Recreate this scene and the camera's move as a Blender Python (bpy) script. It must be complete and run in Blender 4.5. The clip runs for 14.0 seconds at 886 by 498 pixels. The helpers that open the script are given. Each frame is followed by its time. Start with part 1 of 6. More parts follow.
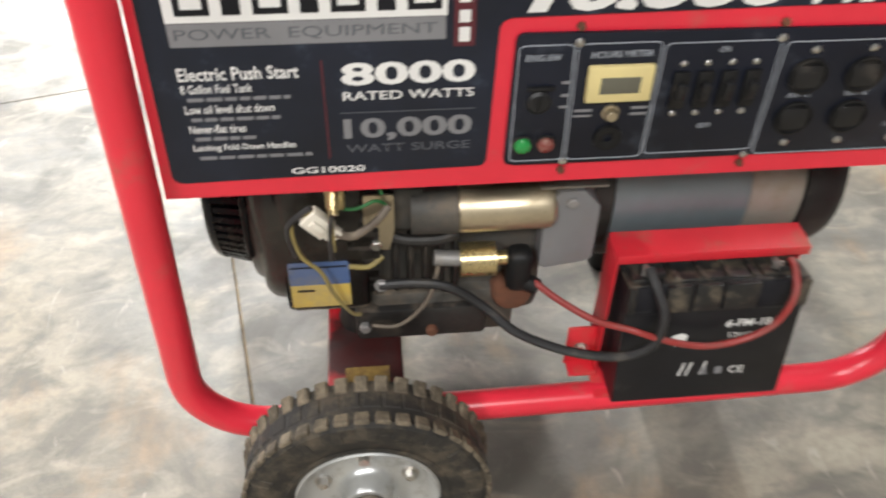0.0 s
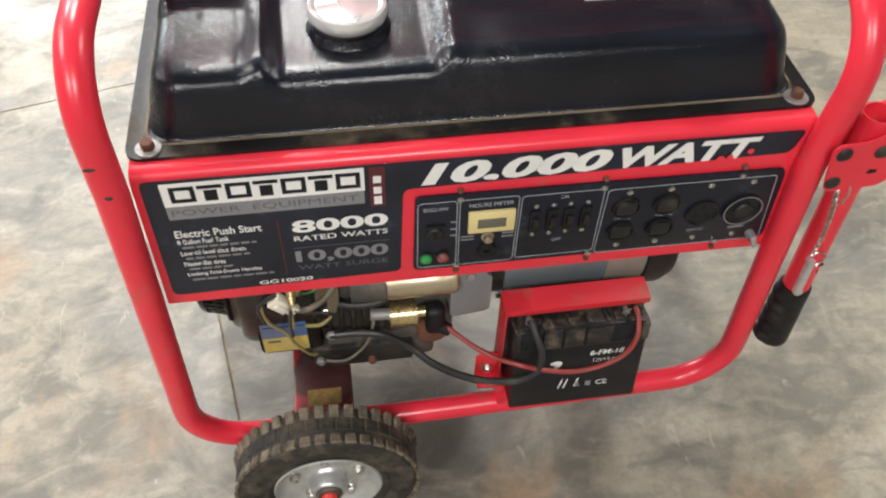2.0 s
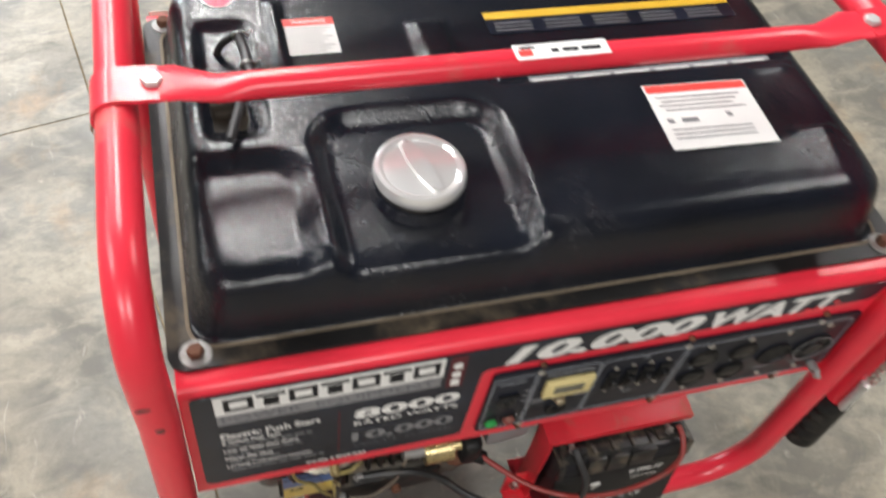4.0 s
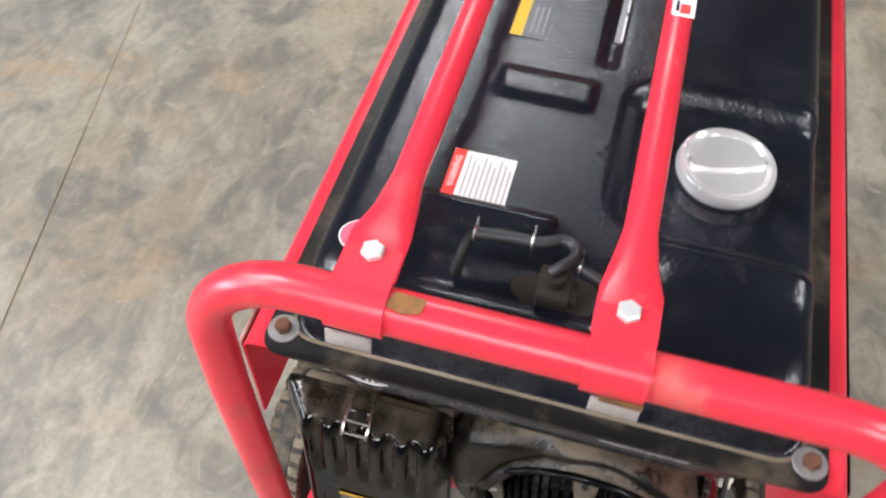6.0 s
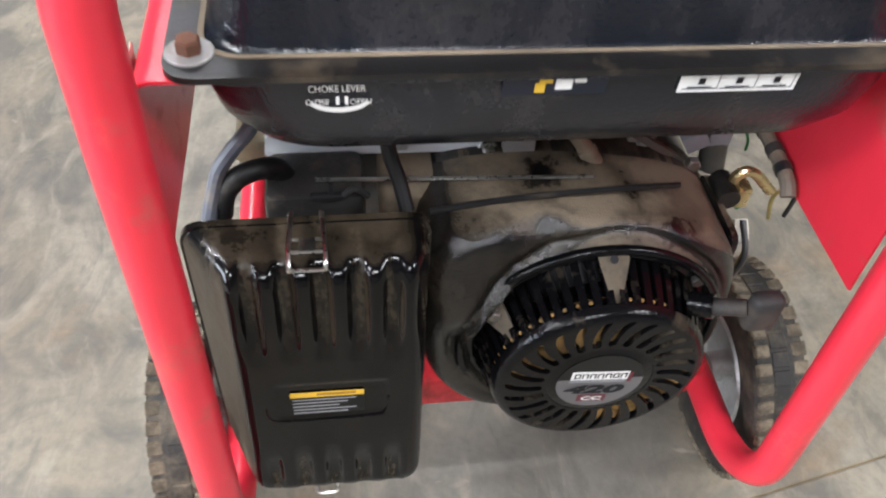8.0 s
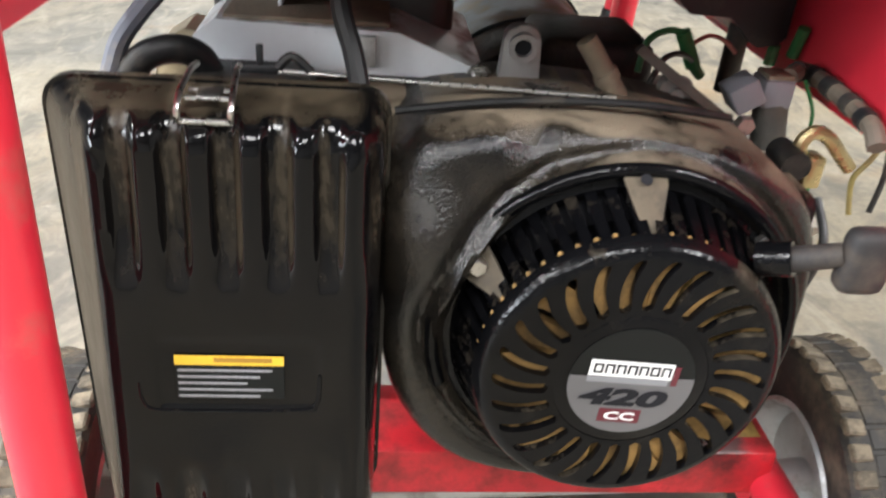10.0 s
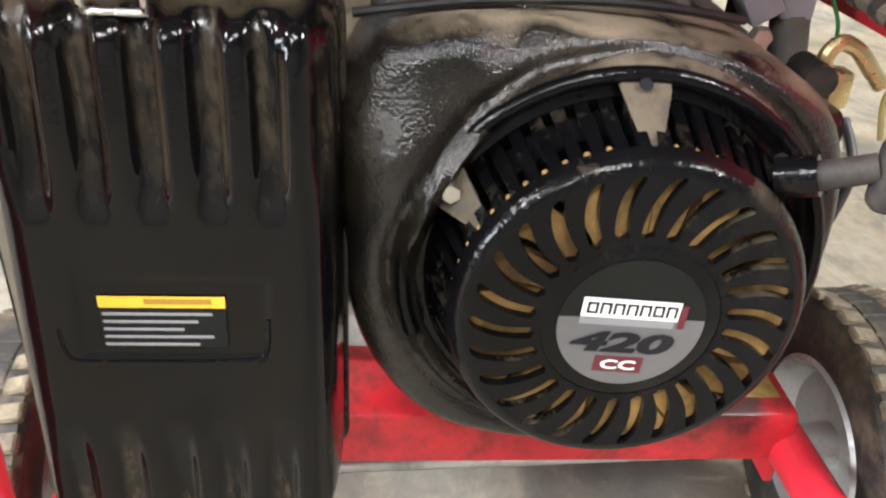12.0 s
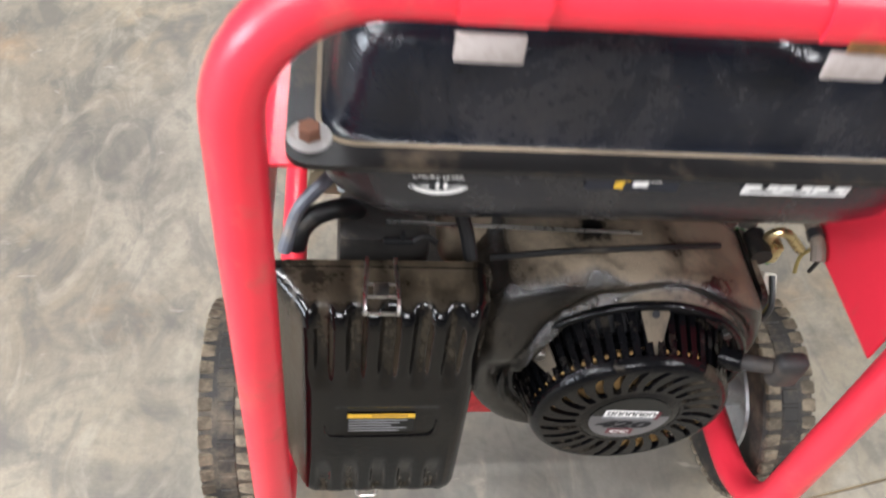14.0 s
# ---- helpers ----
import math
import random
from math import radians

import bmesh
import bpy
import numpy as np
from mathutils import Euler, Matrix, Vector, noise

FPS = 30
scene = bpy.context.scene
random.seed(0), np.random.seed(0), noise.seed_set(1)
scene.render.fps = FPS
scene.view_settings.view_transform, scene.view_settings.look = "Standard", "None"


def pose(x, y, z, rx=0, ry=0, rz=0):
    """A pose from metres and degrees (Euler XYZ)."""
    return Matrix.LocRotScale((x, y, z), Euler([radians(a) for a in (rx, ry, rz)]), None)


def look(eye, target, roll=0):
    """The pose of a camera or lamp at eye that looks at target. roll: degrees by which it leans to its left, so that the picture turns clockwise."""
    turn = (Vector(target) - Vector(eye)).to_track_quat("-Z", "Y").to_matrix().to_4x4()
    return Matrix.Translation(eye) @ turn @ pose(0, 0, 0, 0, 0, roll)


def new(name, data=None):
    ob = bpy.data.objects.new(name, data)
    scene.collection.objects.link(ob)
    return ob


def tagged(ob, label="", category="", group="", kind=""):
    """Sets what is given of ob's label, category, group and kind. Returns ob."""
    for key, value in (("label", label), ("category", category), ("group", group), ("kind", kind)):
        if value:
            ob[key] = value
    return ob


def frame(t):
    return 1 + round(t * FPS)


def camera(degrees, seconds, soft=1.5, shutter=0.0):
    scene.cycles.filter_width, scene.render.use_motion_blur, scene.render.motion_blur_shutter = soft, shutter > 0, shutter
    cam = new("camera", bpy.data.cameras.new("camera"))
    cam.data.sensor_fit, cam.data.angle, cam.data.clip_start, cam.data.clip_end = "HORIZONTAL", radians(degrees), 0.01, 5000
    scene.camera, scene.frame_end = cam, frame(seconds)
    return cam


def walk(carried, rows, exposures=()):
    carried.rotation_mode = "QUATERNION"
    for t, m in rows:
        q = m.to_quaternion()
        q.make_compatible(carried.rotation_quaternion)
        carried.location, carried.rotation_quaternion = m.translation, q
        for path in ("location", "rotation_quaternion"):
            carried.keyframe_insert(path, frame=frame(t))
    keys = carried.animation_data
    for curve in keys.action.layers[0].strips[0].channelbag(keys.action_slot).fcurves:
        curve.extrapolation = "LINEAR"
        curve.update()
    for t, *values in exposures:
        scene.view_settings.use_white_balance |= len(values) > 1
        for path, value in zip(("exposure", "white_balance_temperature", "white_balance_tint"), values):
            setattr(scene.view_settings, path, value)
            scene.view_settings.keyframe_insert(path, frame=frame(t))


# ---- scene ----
cam = camera(56.5, 14.0, soft=2.1, shutter=0.4)
PATH = [
    (0, (0.165, -0.576, 0.905), (0.254, 0.945, -0.391), -3.1),
    (0.5, (0.19, -0.634, 0.997), (0.43, 0.82, -0.356), -1.6),
    (1, (0.217, -0.648, 1.095), (0.422, 0.757, -0.313), -1.9),
    (1.5, (0.238, -0.622, 1.178), (0.363, 0.756, -0.267), -2.5),
    (2, (0.225, -0.64, 1.241), (0.364, 0.701, -0.236), -3.0),
    (2.5, (0.185, -0.673, 1.274), (0.411, 0.654, -0.205), -3.5),
    (3, (0.171, -0.664, 1.3), (0.486, 0.649, -0.175), 0.2),
    (3.5, (0.134, -0.542, 1.297), (0.472, 0.698, -0.235), 1.1),
    (4, (0.078, -0.366, 1.311), (0.477, 0.831, -0.241), 4.7),
    (4.2, (0.037, -0.3, 1.31), (0.488, 0.876, -0.243), 4.6),
    (6.3, (-0.309, 0.282, 1.345), (0.771, 0.491, -0.325), -2.6),
    (6.5, (-0.325, 0.312, 1.314), (0.767, 0.437, -0.357), -1.1),
    (7, (-0.336, 0.369, 1.231), (0.718, 0.398, -0.469), -2.2),
    (7.5, (-0.376, 0.384, 1.125), (0.727, 0.254, -0.538), 0.5),
    (7.7, (-0.375, 0.387, 1.076), (0.777, 0.237, -0.553), 1.1),
    (9.8, (-0.405, 0.346, 0.738), (1.253, 0.159, -0.364), 2.9),
    (10, (-0.401, 0.343, 0.712), (1.277, 0.207, -0.369), 2.0),
    (10.5, (-0.373, 0.336, 0.661), (1.291, 0.264, -0.446), 1.2),
    (11, (-0.357, 0.333, 0.632), (1.293, 0.257, -0.496), 1.3),
    (11.5, (-0.35, 0.326, 0.628), (1.298, 0.193, -0.498), 1.6),
    (12, (-0.364, 0.316, 0.65), (1.297, 0.213, -0.46), 0.6),
    (12.5, (-0.413, 0.336, 0.705), (1.256, 0.312, -0.397), 0.2),
    (13, (-0.446, 0.368, 0.772), (1.153, 0.275, -0.426), 2.7),
    (13.5, (-0.396, 0.391, 0.93), (0.933, 0.252, -0.558), 2.2),
    (14, (-0.345, 0.443, 1.092), (0.805, 0.258, -0.534), 6.9),
]
walk(cam, [(t, look(eye, target, roll)) for t, eye, target, roll in PATH],
     [(0, 0.1, 6450, 10), (1, -0.05, 6500, 10), (2, -0.12, 6550, 10), (3, -0.25, 6550, 10), (4.2, -0.35, 6450, 10), (6.3, -0.25, 6150, 12), (7.7, -0.1, 6050, 12),
      (9.8, 0.5, 6250, 10), (11.0, 0.72, 6350, 10), (12.3, 0.74, 6350, 10), (13.0, 0.45, 6200, 10), (13.6, 0.15, 6150, 12), (14.0, 0.05, 6150, 12)])

# ---- world and light ----
world = bpy.data.worlds.new("world")
scene.world = world
world.use_nodes = True
world.node_tree.nodes["Background"].inputs[0].default_value = (0.9, 0.95, 1.0, 1)
world.node_tree.nodes["Background"].inputs[1].default_value = 0.05


def area_lamp(name, x, y, z, sx, sy, power, colour=(1.0, 0.985, 0.962)):
    data = bpy.data.lights.new(name, "AREA")
    data.shape, data.size, data.size_y, data.energy, data.color = "RECTANGLE", sx, sy, power, colour
    ob = new(name, data)
    ob.matrix_world = pose(x, y, z)
    return ob


# ---- materials ----
def node_mat(name):
    m = bpy.data.materials.new(name)
    m.use_nodes = True
    return m, m.node_tree, m.node_tree.nodes["Principled BSDF"]


def mapped_noise(nt, scale, detail=5.0, rough=0.6, stretch=(1, 1, 1), warp=0.0):
    tc = nt.nodes.new("ShaderNodeNewGeometry")
    mp = nt.nodes.new("ShaderNodeMapping")
    mp.inputs["Scale"].default_value = stretch
    no = nt.nodes.new("ShaderNodeTexNoise")
    no.inputs["Scale"].default_value, no.inputs["Detail"].default_value, no.inputs["Roughness"].default_value = scale, detail, rough
    no.inputs["Distortion"].default_value = warp
    nt.links.new(tc.outputs["Position"], mp.inputs["Vector"])
    nt.links.new(mp.outputs["Vector"], no.inputs["Vector"])
    return no.outputs["Fac"]


def ramp(nt, fac, lo, hi, a=0.0, b=1.0):
    r = nt.nodes.new("ShaderNodeMapRange")
    r.inputs["From Min"].default_value, r.inputs["From Max"].default_value = lo, hi
    r.inputs["To Min"].default_value, r.inputs["To Max"].default_value = a, b
    nt.links.new(fac, r.inputs["Value"])
    return r.outputs["Result"]


def mixed(nt, fac, a, b):
    m = nt.nodes.new("ShaderNodeMix")
    m.data_type = "RGBA"
    if isinstance(fac, float):
        m.inputs[0].default_value = fac
    else:
        nt.links.new(fac, m.inputs[0])
    for sock, v in ((m.inputs[6], a), (m.inputs[7], b)):
        if isinstance(v, tuple):
            sock.default_value = (*v, 1)
        else:
            nt.links.new(v, sock)
    return m.outputs[2]


def math_node(nt, op, a, b):
    n = nt.nodes.new("ShaderNodeMath")
    n.operation = op
    for k, v in ((0, a), (1, b)):
        if isinstance(v, (int, float)):
            n.inputs[k].default_value = v
        else:
            nt.links.new(v, n.inputs[k])
    return n.outputs[0]


def bumped(nt, bsdf, height, strength, distance):
    b = nt.nodes.new("ShaderNodeBump")
    b.inputs["Strength"].default_value, b.inputs["Distance"].default_value = strength, distance
    nt.links.new(height, b.inputs["Height"])
    nt.links.new(b.outputs["Normal"], bsdf.inputs["Normal"])


def surface(name, colour, rough=0.5, metal=0.0, coat=0.0, dust=0.0, dust_colour=(0.30, 0.24, 0.17), dust_scale=22.0, settle=0.0,
            grain=0.0, grain_scale=400.0, vary=0.12, bump_scale=None, spec=0.5, lie=(0.40, 0.92), run=(1, 1, 1), toward=(0, 0, 1)):
    """A worn surface: colour drifts at two scales, dust lies in patches and (settle) more on what faces up."""
    m, nt, b = node_mat(name)
    big, fine = mapped_noise(nt, 9.0), mapped_noise(nt, 140.0, 3.0)
    dark = tuple(c * (1 - 2 * vary) for c in colour)
    light = tuple(min(1.0, c * (1 + vary)) for c in colour)
    col = mixed(nt, ramp(nt, big, 0.3, 0.7), dark, light)
    fac = None
    if dust:
        patch = ramp(nt, mapped_noise(nt, dust_scale, 8.0, 0.68, run), 0.62 - 0.3 * dust, 0.82 - 0.22 * dust)
        if settle:
            geo = nt.nodes.new("ShaderNodeNewGeometry")
            facing = nt.nodes.new("ShaderNodeVectorMath")
            facing.operation = "DOT_PRODUCT"
            nt.links.new(geo.outputs["Normal"], facing.inputs[0])
            facing.inputs[1].default_value = toward
            up = ramp(nt, facing.outputs["Value"], lie[0], lie[1], 1.0 - settle, 1.0 + 0.8 * settle)
            patch = math_node(nt, "MULTIPLY", patch, up)
        fac = math_node(nt, "MULTIPLY", patch, ramp(nt, fine, 0.2, 0.8, 0.55, 1.0))
        fac = math_node(nt, "MINIMUM", fac, 0.95)
        col = mixed(nt, fac, col, dust_colour)
    nt.links.new(col, b.inputs["Base Color"])
    b.inputs["Metallic"].default_value = metal
    b.inputs["Specular IOR Level"].default_value = spec
    if coat:
        b.inputs["Coat Weight"].default_value, b.inputs["Coat Roughness"].default_value = coat, 0.12
    r = ramp(nt, fine, 0.2, 0.8, max(0.03, rough - 0.03), min(1.0, rough + 0.03))
    if fac is not None:
        r2 = nt.nodes.new("ShaderNodeMix")
        nt.links.new(fac, r2.inputs[0])
        nt.links.new(r, r2.inputs[2])
        r2.inputs[3].default_value = 0.85
        r = r2.outputs[0]
    nt.links.new(r, b.inputs["Roughness"])
    if grain:
        bumped(nt, b, mapped_noise(nt, bump_scale or grain_scale, 2.0, 0.5), grain, 0.002)
    return m


RED = surface("red paint", (0.74, 0.030, 0.054), 0.30, dust=0.14, dust_colour=(0.42, 0.15, 0.11), dust_scale=14.0, grain=0.03, bump_scale=60.0, vary=0.05)
RED_DULL = surface("dusty red paint", (0.62, 0.022, 0.035), 0.45, dust=0.35, dust_colour=(0.34, 0.14, 0.09), settle=0.3, grain=0.06, vary=0.08)


def tank_enamel():
    """Black orange-peel enamel: hand-wiped smears of grey dust, thicker on the end, a little rust-brown dirt in the low places."""
    m, nt, b = node_mat("black tank enamel")
    smear = ramp(nt, mapped_noise(nt, 11.0, 9.0, 0.66, (1.0, 1.0, 0.7), 0.6), 0.48, 0.74)
    cloud = ramp(nt, mapped_noise(nt, 3.1, 4.0, 0.5), 0.40, 0.66)
    speck = ramp(nt, mapped_noise(nt, 160.0, 3.0, 0.6), 0.40, 0.75, 0.45, 1.0)
    geo = nt.nodes.new("ShaderNodeNewGeometry")
    nor = nt.nodes.new("ShaderNodeSeparateXYZ")
    nt.links.new(geo.outputs["Normal"], nor.inputs[0])
    end = ramp(nt, nor.outputs["X"], -0.15, -0.85, 0.30, 1.0)
    fac = math_node(nt, "MULTIPLY", math_node(nt, "MULTIPLY", smear, speck), math_node(nt, "MULTIPLY", end, ramp(nt, cloud, 0.0, 1.0, 0.35, 1.0)))
    fac = math_node(nt, "MULTIPLY", fac, 0.85)
    base = mixed(nt, ramp(nt, mapped_noise(nt, 9.0), 0.3, 0.7), (0.0042, 0.0050, 0.0078), (0.0090, 0.0110, 0.0175))
    nt.links.new(mixed(nt, fac, base, (0.105, 0.094, 0.088)), b.inputs["Base Color"])
    nt.links.new(ramp(nt, fac, 0.0, 0.6, 0.21, 0.62), b.inputs["Roughness"])
    b.inputs["Specular IOR Level"].default_value = 0.42
    bumped(nt, b, mapped_noise(nt, 300.0, 2.0, 0.5), 0.30, 0.002)
    return m


TANK = tank_enamel()
FLANGE = surface("dusty black steel", (0.012, 0.0115, 0.0115), 0.4, dust=0.38, dust_colour=(0.13, 0.098, 0.062), dust_scale=13.0, grain=0.1, vary=0.2, spec=0.3)
GLOSS = surface("glossy black plastic", (0.0040, 0.0040, 0.0046), 0.16, dust=0.26, dust_colour=(0.10, 0.080, 0.054), dust_scale=16.0, settle=0.88, grain=0.26, bump_scale=260.0, vary=0.3, spec=0.17, lie=(0.2, 0.9))
LOUVRE = surface("black louvre plastic", (0.0030, 0.0030, 0.0036), 0.24, dust=0.30, dust_colour=(0.06, 0.048, 0.034), dust_scale=30.0, grain=0.2, bump_scale=200.0, vary=0.3, spec=0.12)


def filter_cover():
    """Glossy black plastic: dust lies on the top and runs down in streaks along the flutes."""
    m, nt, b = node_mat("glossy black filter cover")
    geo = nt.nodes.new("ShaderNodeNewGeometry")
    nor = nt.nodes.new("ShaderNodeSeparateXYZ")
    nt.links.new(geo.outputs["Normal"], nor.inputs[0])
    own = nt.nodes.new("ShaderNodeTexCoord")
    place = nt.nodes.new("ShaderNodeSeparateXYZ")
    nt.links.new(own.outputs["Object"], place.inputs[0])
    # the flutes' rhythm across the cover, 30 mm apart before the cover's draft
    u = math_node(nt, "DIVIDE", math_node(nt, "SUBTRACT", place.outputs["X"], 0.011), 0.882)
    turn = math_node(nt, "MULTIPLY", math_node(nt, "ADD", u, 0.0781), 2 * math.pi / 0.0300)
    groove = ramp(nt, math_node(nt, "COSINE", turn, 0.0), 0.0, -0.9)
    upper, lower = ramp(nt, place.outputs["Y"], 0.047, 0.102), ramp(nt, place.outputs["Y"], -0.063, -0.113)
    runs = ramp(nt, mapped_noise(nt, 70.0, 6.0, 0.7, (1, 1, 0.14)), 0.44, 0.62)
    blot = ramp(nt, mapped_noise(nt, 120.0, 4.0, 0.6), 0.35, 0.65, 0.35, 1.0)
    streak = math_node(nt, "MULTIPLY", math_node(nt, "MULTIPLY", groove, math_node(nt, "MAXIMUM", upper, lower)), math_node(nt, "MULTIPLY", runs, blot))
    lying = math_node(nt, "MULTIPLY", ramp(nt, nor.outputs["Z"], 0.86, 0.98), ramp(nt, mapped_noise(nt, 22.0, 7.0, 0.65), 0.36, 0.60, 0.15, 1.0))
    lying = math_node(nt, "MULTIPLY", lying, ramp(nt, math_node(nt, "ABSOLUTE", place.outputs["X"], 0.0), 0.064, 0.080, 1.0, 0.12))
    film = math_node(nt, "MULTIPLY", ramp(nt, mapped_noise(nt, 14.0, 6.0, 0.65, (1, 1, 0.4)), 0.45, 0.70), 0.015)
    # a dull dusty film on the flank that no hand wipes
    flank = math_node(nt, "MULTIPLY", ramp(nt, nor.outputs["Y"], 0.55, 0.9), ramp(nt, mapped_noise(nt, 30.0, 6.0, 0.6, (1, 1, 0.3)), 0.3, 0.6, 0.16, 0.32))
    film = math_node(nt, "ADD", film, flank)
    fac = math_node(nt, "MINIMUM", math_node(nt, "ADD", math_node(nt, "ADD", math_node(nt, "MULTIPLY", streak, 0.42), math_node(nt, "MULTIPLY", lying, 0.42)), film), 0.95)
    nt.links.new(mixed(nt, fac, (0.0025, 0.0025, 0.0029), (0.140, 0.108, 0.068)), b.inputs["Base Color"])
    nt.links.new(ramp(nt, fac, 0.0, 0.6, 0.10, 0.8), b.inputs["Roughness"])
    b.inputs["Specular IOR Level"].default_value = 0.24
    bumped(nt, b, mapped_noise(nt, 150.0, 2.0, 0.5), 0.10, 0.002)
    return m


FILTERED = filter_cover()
SHROUD = surface("dusty black shroud", (0.004, 0.004, 0.0045), 0.09, dust=0.86, dust_colour=(0.178, 0.140, 0.096), dust_scale=14.0, settle=0.85, grain=0.42, bump_scale=560.0, vary=0.3, spec=0.5, lie=(0.70, 0.90), toward=(0, -0.42, 0.91))
CAST = surface("dusty cast metal", (0.10, 0.095, 0.085), 0.6, metal=0.3, dust=0.6, dust_colour=(0.22, 0.165, 0.11), dust_scale=20.0, settle=0.5, grain=0.3, bump_scale=220.0, vary=0.3)
CAST_DARK = surface("dark oily cast metal", (0.028, 0.026, 0.024), 0.5, metal=0.2, dust=0.4, dust_colour=(0.16, 0.125, 0.09), settle=0.5, grain=0.3, bump_scale=200.0, vary=0.3)
TAN = surface("dust-caked metal", (0.20, 0.157, 0.108), 0.85, dust=0.45, dust_colour=(0.085, 0.066, 0.046), grain=0.3, vary=0.2)
OCHRE = surface("ochre dusty fan", (0.38, 0.22, 0.07), 0.8, dust=0.55, dust_colour=(0.04, 0.03, 0.02), dust_scale=45.0, vary=0.2)
DECAL = surface("black decal", (0.010, 0.0140, 0.027), 0.30, dust=0.16, dust_colour=(0.075, 0.095, 0.130), dust_scale=18.0, grain=0.03, vary=0.25, spec=0.4)
WHITE = surface("white print", (0.78, 0.77, 0.75), 0.5, vary=0.04)
GREY = surface("grey print", (0.22, 0.22, 0.23), 0.5, vary=0.08)
GREY_DIM = surface("dim grey print", (0.10, 0.105, 0.12), 0.5, vary=0.1)
# near-black for print, and for shade painted into holes and recesses
INK_AND_SHADE = surface("dark print and hole shade", (0.015, 0.015, 0.018), 0.5, vary=0.2, spec=0.15)
MAROON = surface("maroon print", (0.10, 0.014, 0.022), 0.5, vary=0.1)
YELLOW = surface("yellow print", (0.68, 0.42, 0.03), 0.5, dust=0.2, dust_colour=(0.4, 0.3, 0.12), vary=0.08)
BLUE = surface("faded blue print", (0.075, 0.125, 0.26), 0.4, dust=0.4, dust_colour=(0.18, 0.18, 0.18), vary=0.15)
FADED = surface("faded yellow print", (0.55, 0.40, 0.09), 0.45, dust=0.4, dust_colour=(0.35, 0.29, 0.16), vary=0.12)
TONGUE = surface("bare pale steel", (0.40, 0.35, 0.33), 0.5, dust=0.5, dust_colour=(0.20, 0.165, 0.14), dust_scale=50.0, vary=0.12)
LABEL_RED = surface("red print", (0.70, 0.05, 0.04), 0.5, vary=0.05)
LABEL_PINK = surface("faded pink sticker", (0.62, 0.10, 0.17), 0.5, vary=0.1)
LINE = surface("pale line print", (0.42, 0.45, 0.50), 0.4, vary=0.05)
PLATE = surface("navy-black control plate", (0.0075, 0.0095, 0.018), 0.38, dust=0.16, dust_colour=(0.06, 0.07, 0.09), vary=0.2, spec=0.36)
PLASTIC = surface("black plastic", (0.014, 0.014, 0.015), 0.42, dust=0.2, dust_colour=(0.12, 0.10, 0.08), vary=0.25, spec=0.36)
RUBBER = surface("black rubber", (0.010, 0.010, 0.0105), 0.5, dust=0.28, dust_colour=(0.06, 0.05, 0.038), grain=0.1, vary=0.25, spec=0.3)
TYRE = surface("dusty tyre rubber", (0.020, 0.018, 0.015), 0.7, dust=0.50, dust_colour=(0.15, 0.118, 0.080), dust_scale=26.0, grain=0.2, vary=0.25)
TREAD = surface("dust-caked tyre tread", (0.090, 0.073, 0.050), 0.85, dust=0.66, dust_colour=(0.275, 0.222, 0.152), dust_scale=46.0, grain=0.3, vary=0.25)
STEEL = surface("bright steel", (0.62, 0.61, 0.58), 0.28, metal=1.0, dust=0.2, vary=0.08)
ZINC = surface("zinc plate", (0.60, 0.61, 0.60), 0.34, metal=0.65, dust=0.4, dust_colour=(0.26, 0.23, 0.19), dust_scale=30.0, vary=0.12)
CHROME = surface("bright chromed cap", (0.90, 0.89, 0.88), 0.15, metal=0.6, dust=0.10, dust_colour=(0.6, 0.56, 0.52), dust_scale=25.0, vary=0.02)
PLATED = surface("plated bolt", (0.66, 0.66, 0.65), 0.32, metal=0.3, dust=0.3, dust_colour=(0.35, 0.30, 0.25), vary=0.1)
# dark patches, more on upward faces: dirt plus engine shade put into the colour
RED_GRIME_SHADE = surface("grimy red paint with painted shade", (0.56, 0.018, 0.028), 0.40, dust=0.66, dust_colour=(0.075, 0.028, 0.02), dust_scale=24.0, settle=0.55, grain=0.06, vary=0.1)


def grime_and_shade():
    """Grimy red paint: black oily dirt run from an engine mount, plus engine shade painted in."""
    m, nt, b = node_mat("oil-stained red paint with painted shade")
    own = nt.nodes.new("ShaderNodeTexCoord")
    wob = mapped_noise(nt, 26.0, 7.0, 0.7)
    gap = nt.nodes.new("ShaderNodeVectorMath")
    gap.operation = "DISTANCE"
    nt.links.new(own.outputs["Object"], gap.inputs[0])
    gap.inputs[1].default_value = (0.140, 0.052, 0.190)
    oil = ramp(nt, math_node(nt, "ADD", gap.outputs["Value"], math_node(nt, "MULTIPLY", wob, 0.05)), 0.100, 0.074)
    grime = ramp(nt, mapped_noise(nt, 24.0, 8.0, 0.68), 0.46, 0.68, 0.0, 0.75)
    col = mixed(nt, grime, (0.54, 0.018, 0.028), (0.075, 0.026, 0.020))
    nt.links.new(mixed(nt, math_node(nt, "MULTIPLY", oil, 0.95), col, (0.014, 0.009, 0.008)), b.inputs["Base Color"])
    nt.links.new(ramp(nt, grime, 0.0, 0.8, 0.38, 0.75), b.inputs["Roughness"])
    bumped(nt, b, mapped_noise(nt, 300.0, 2.0, 0.5), 0.08, 0.002)
    return m


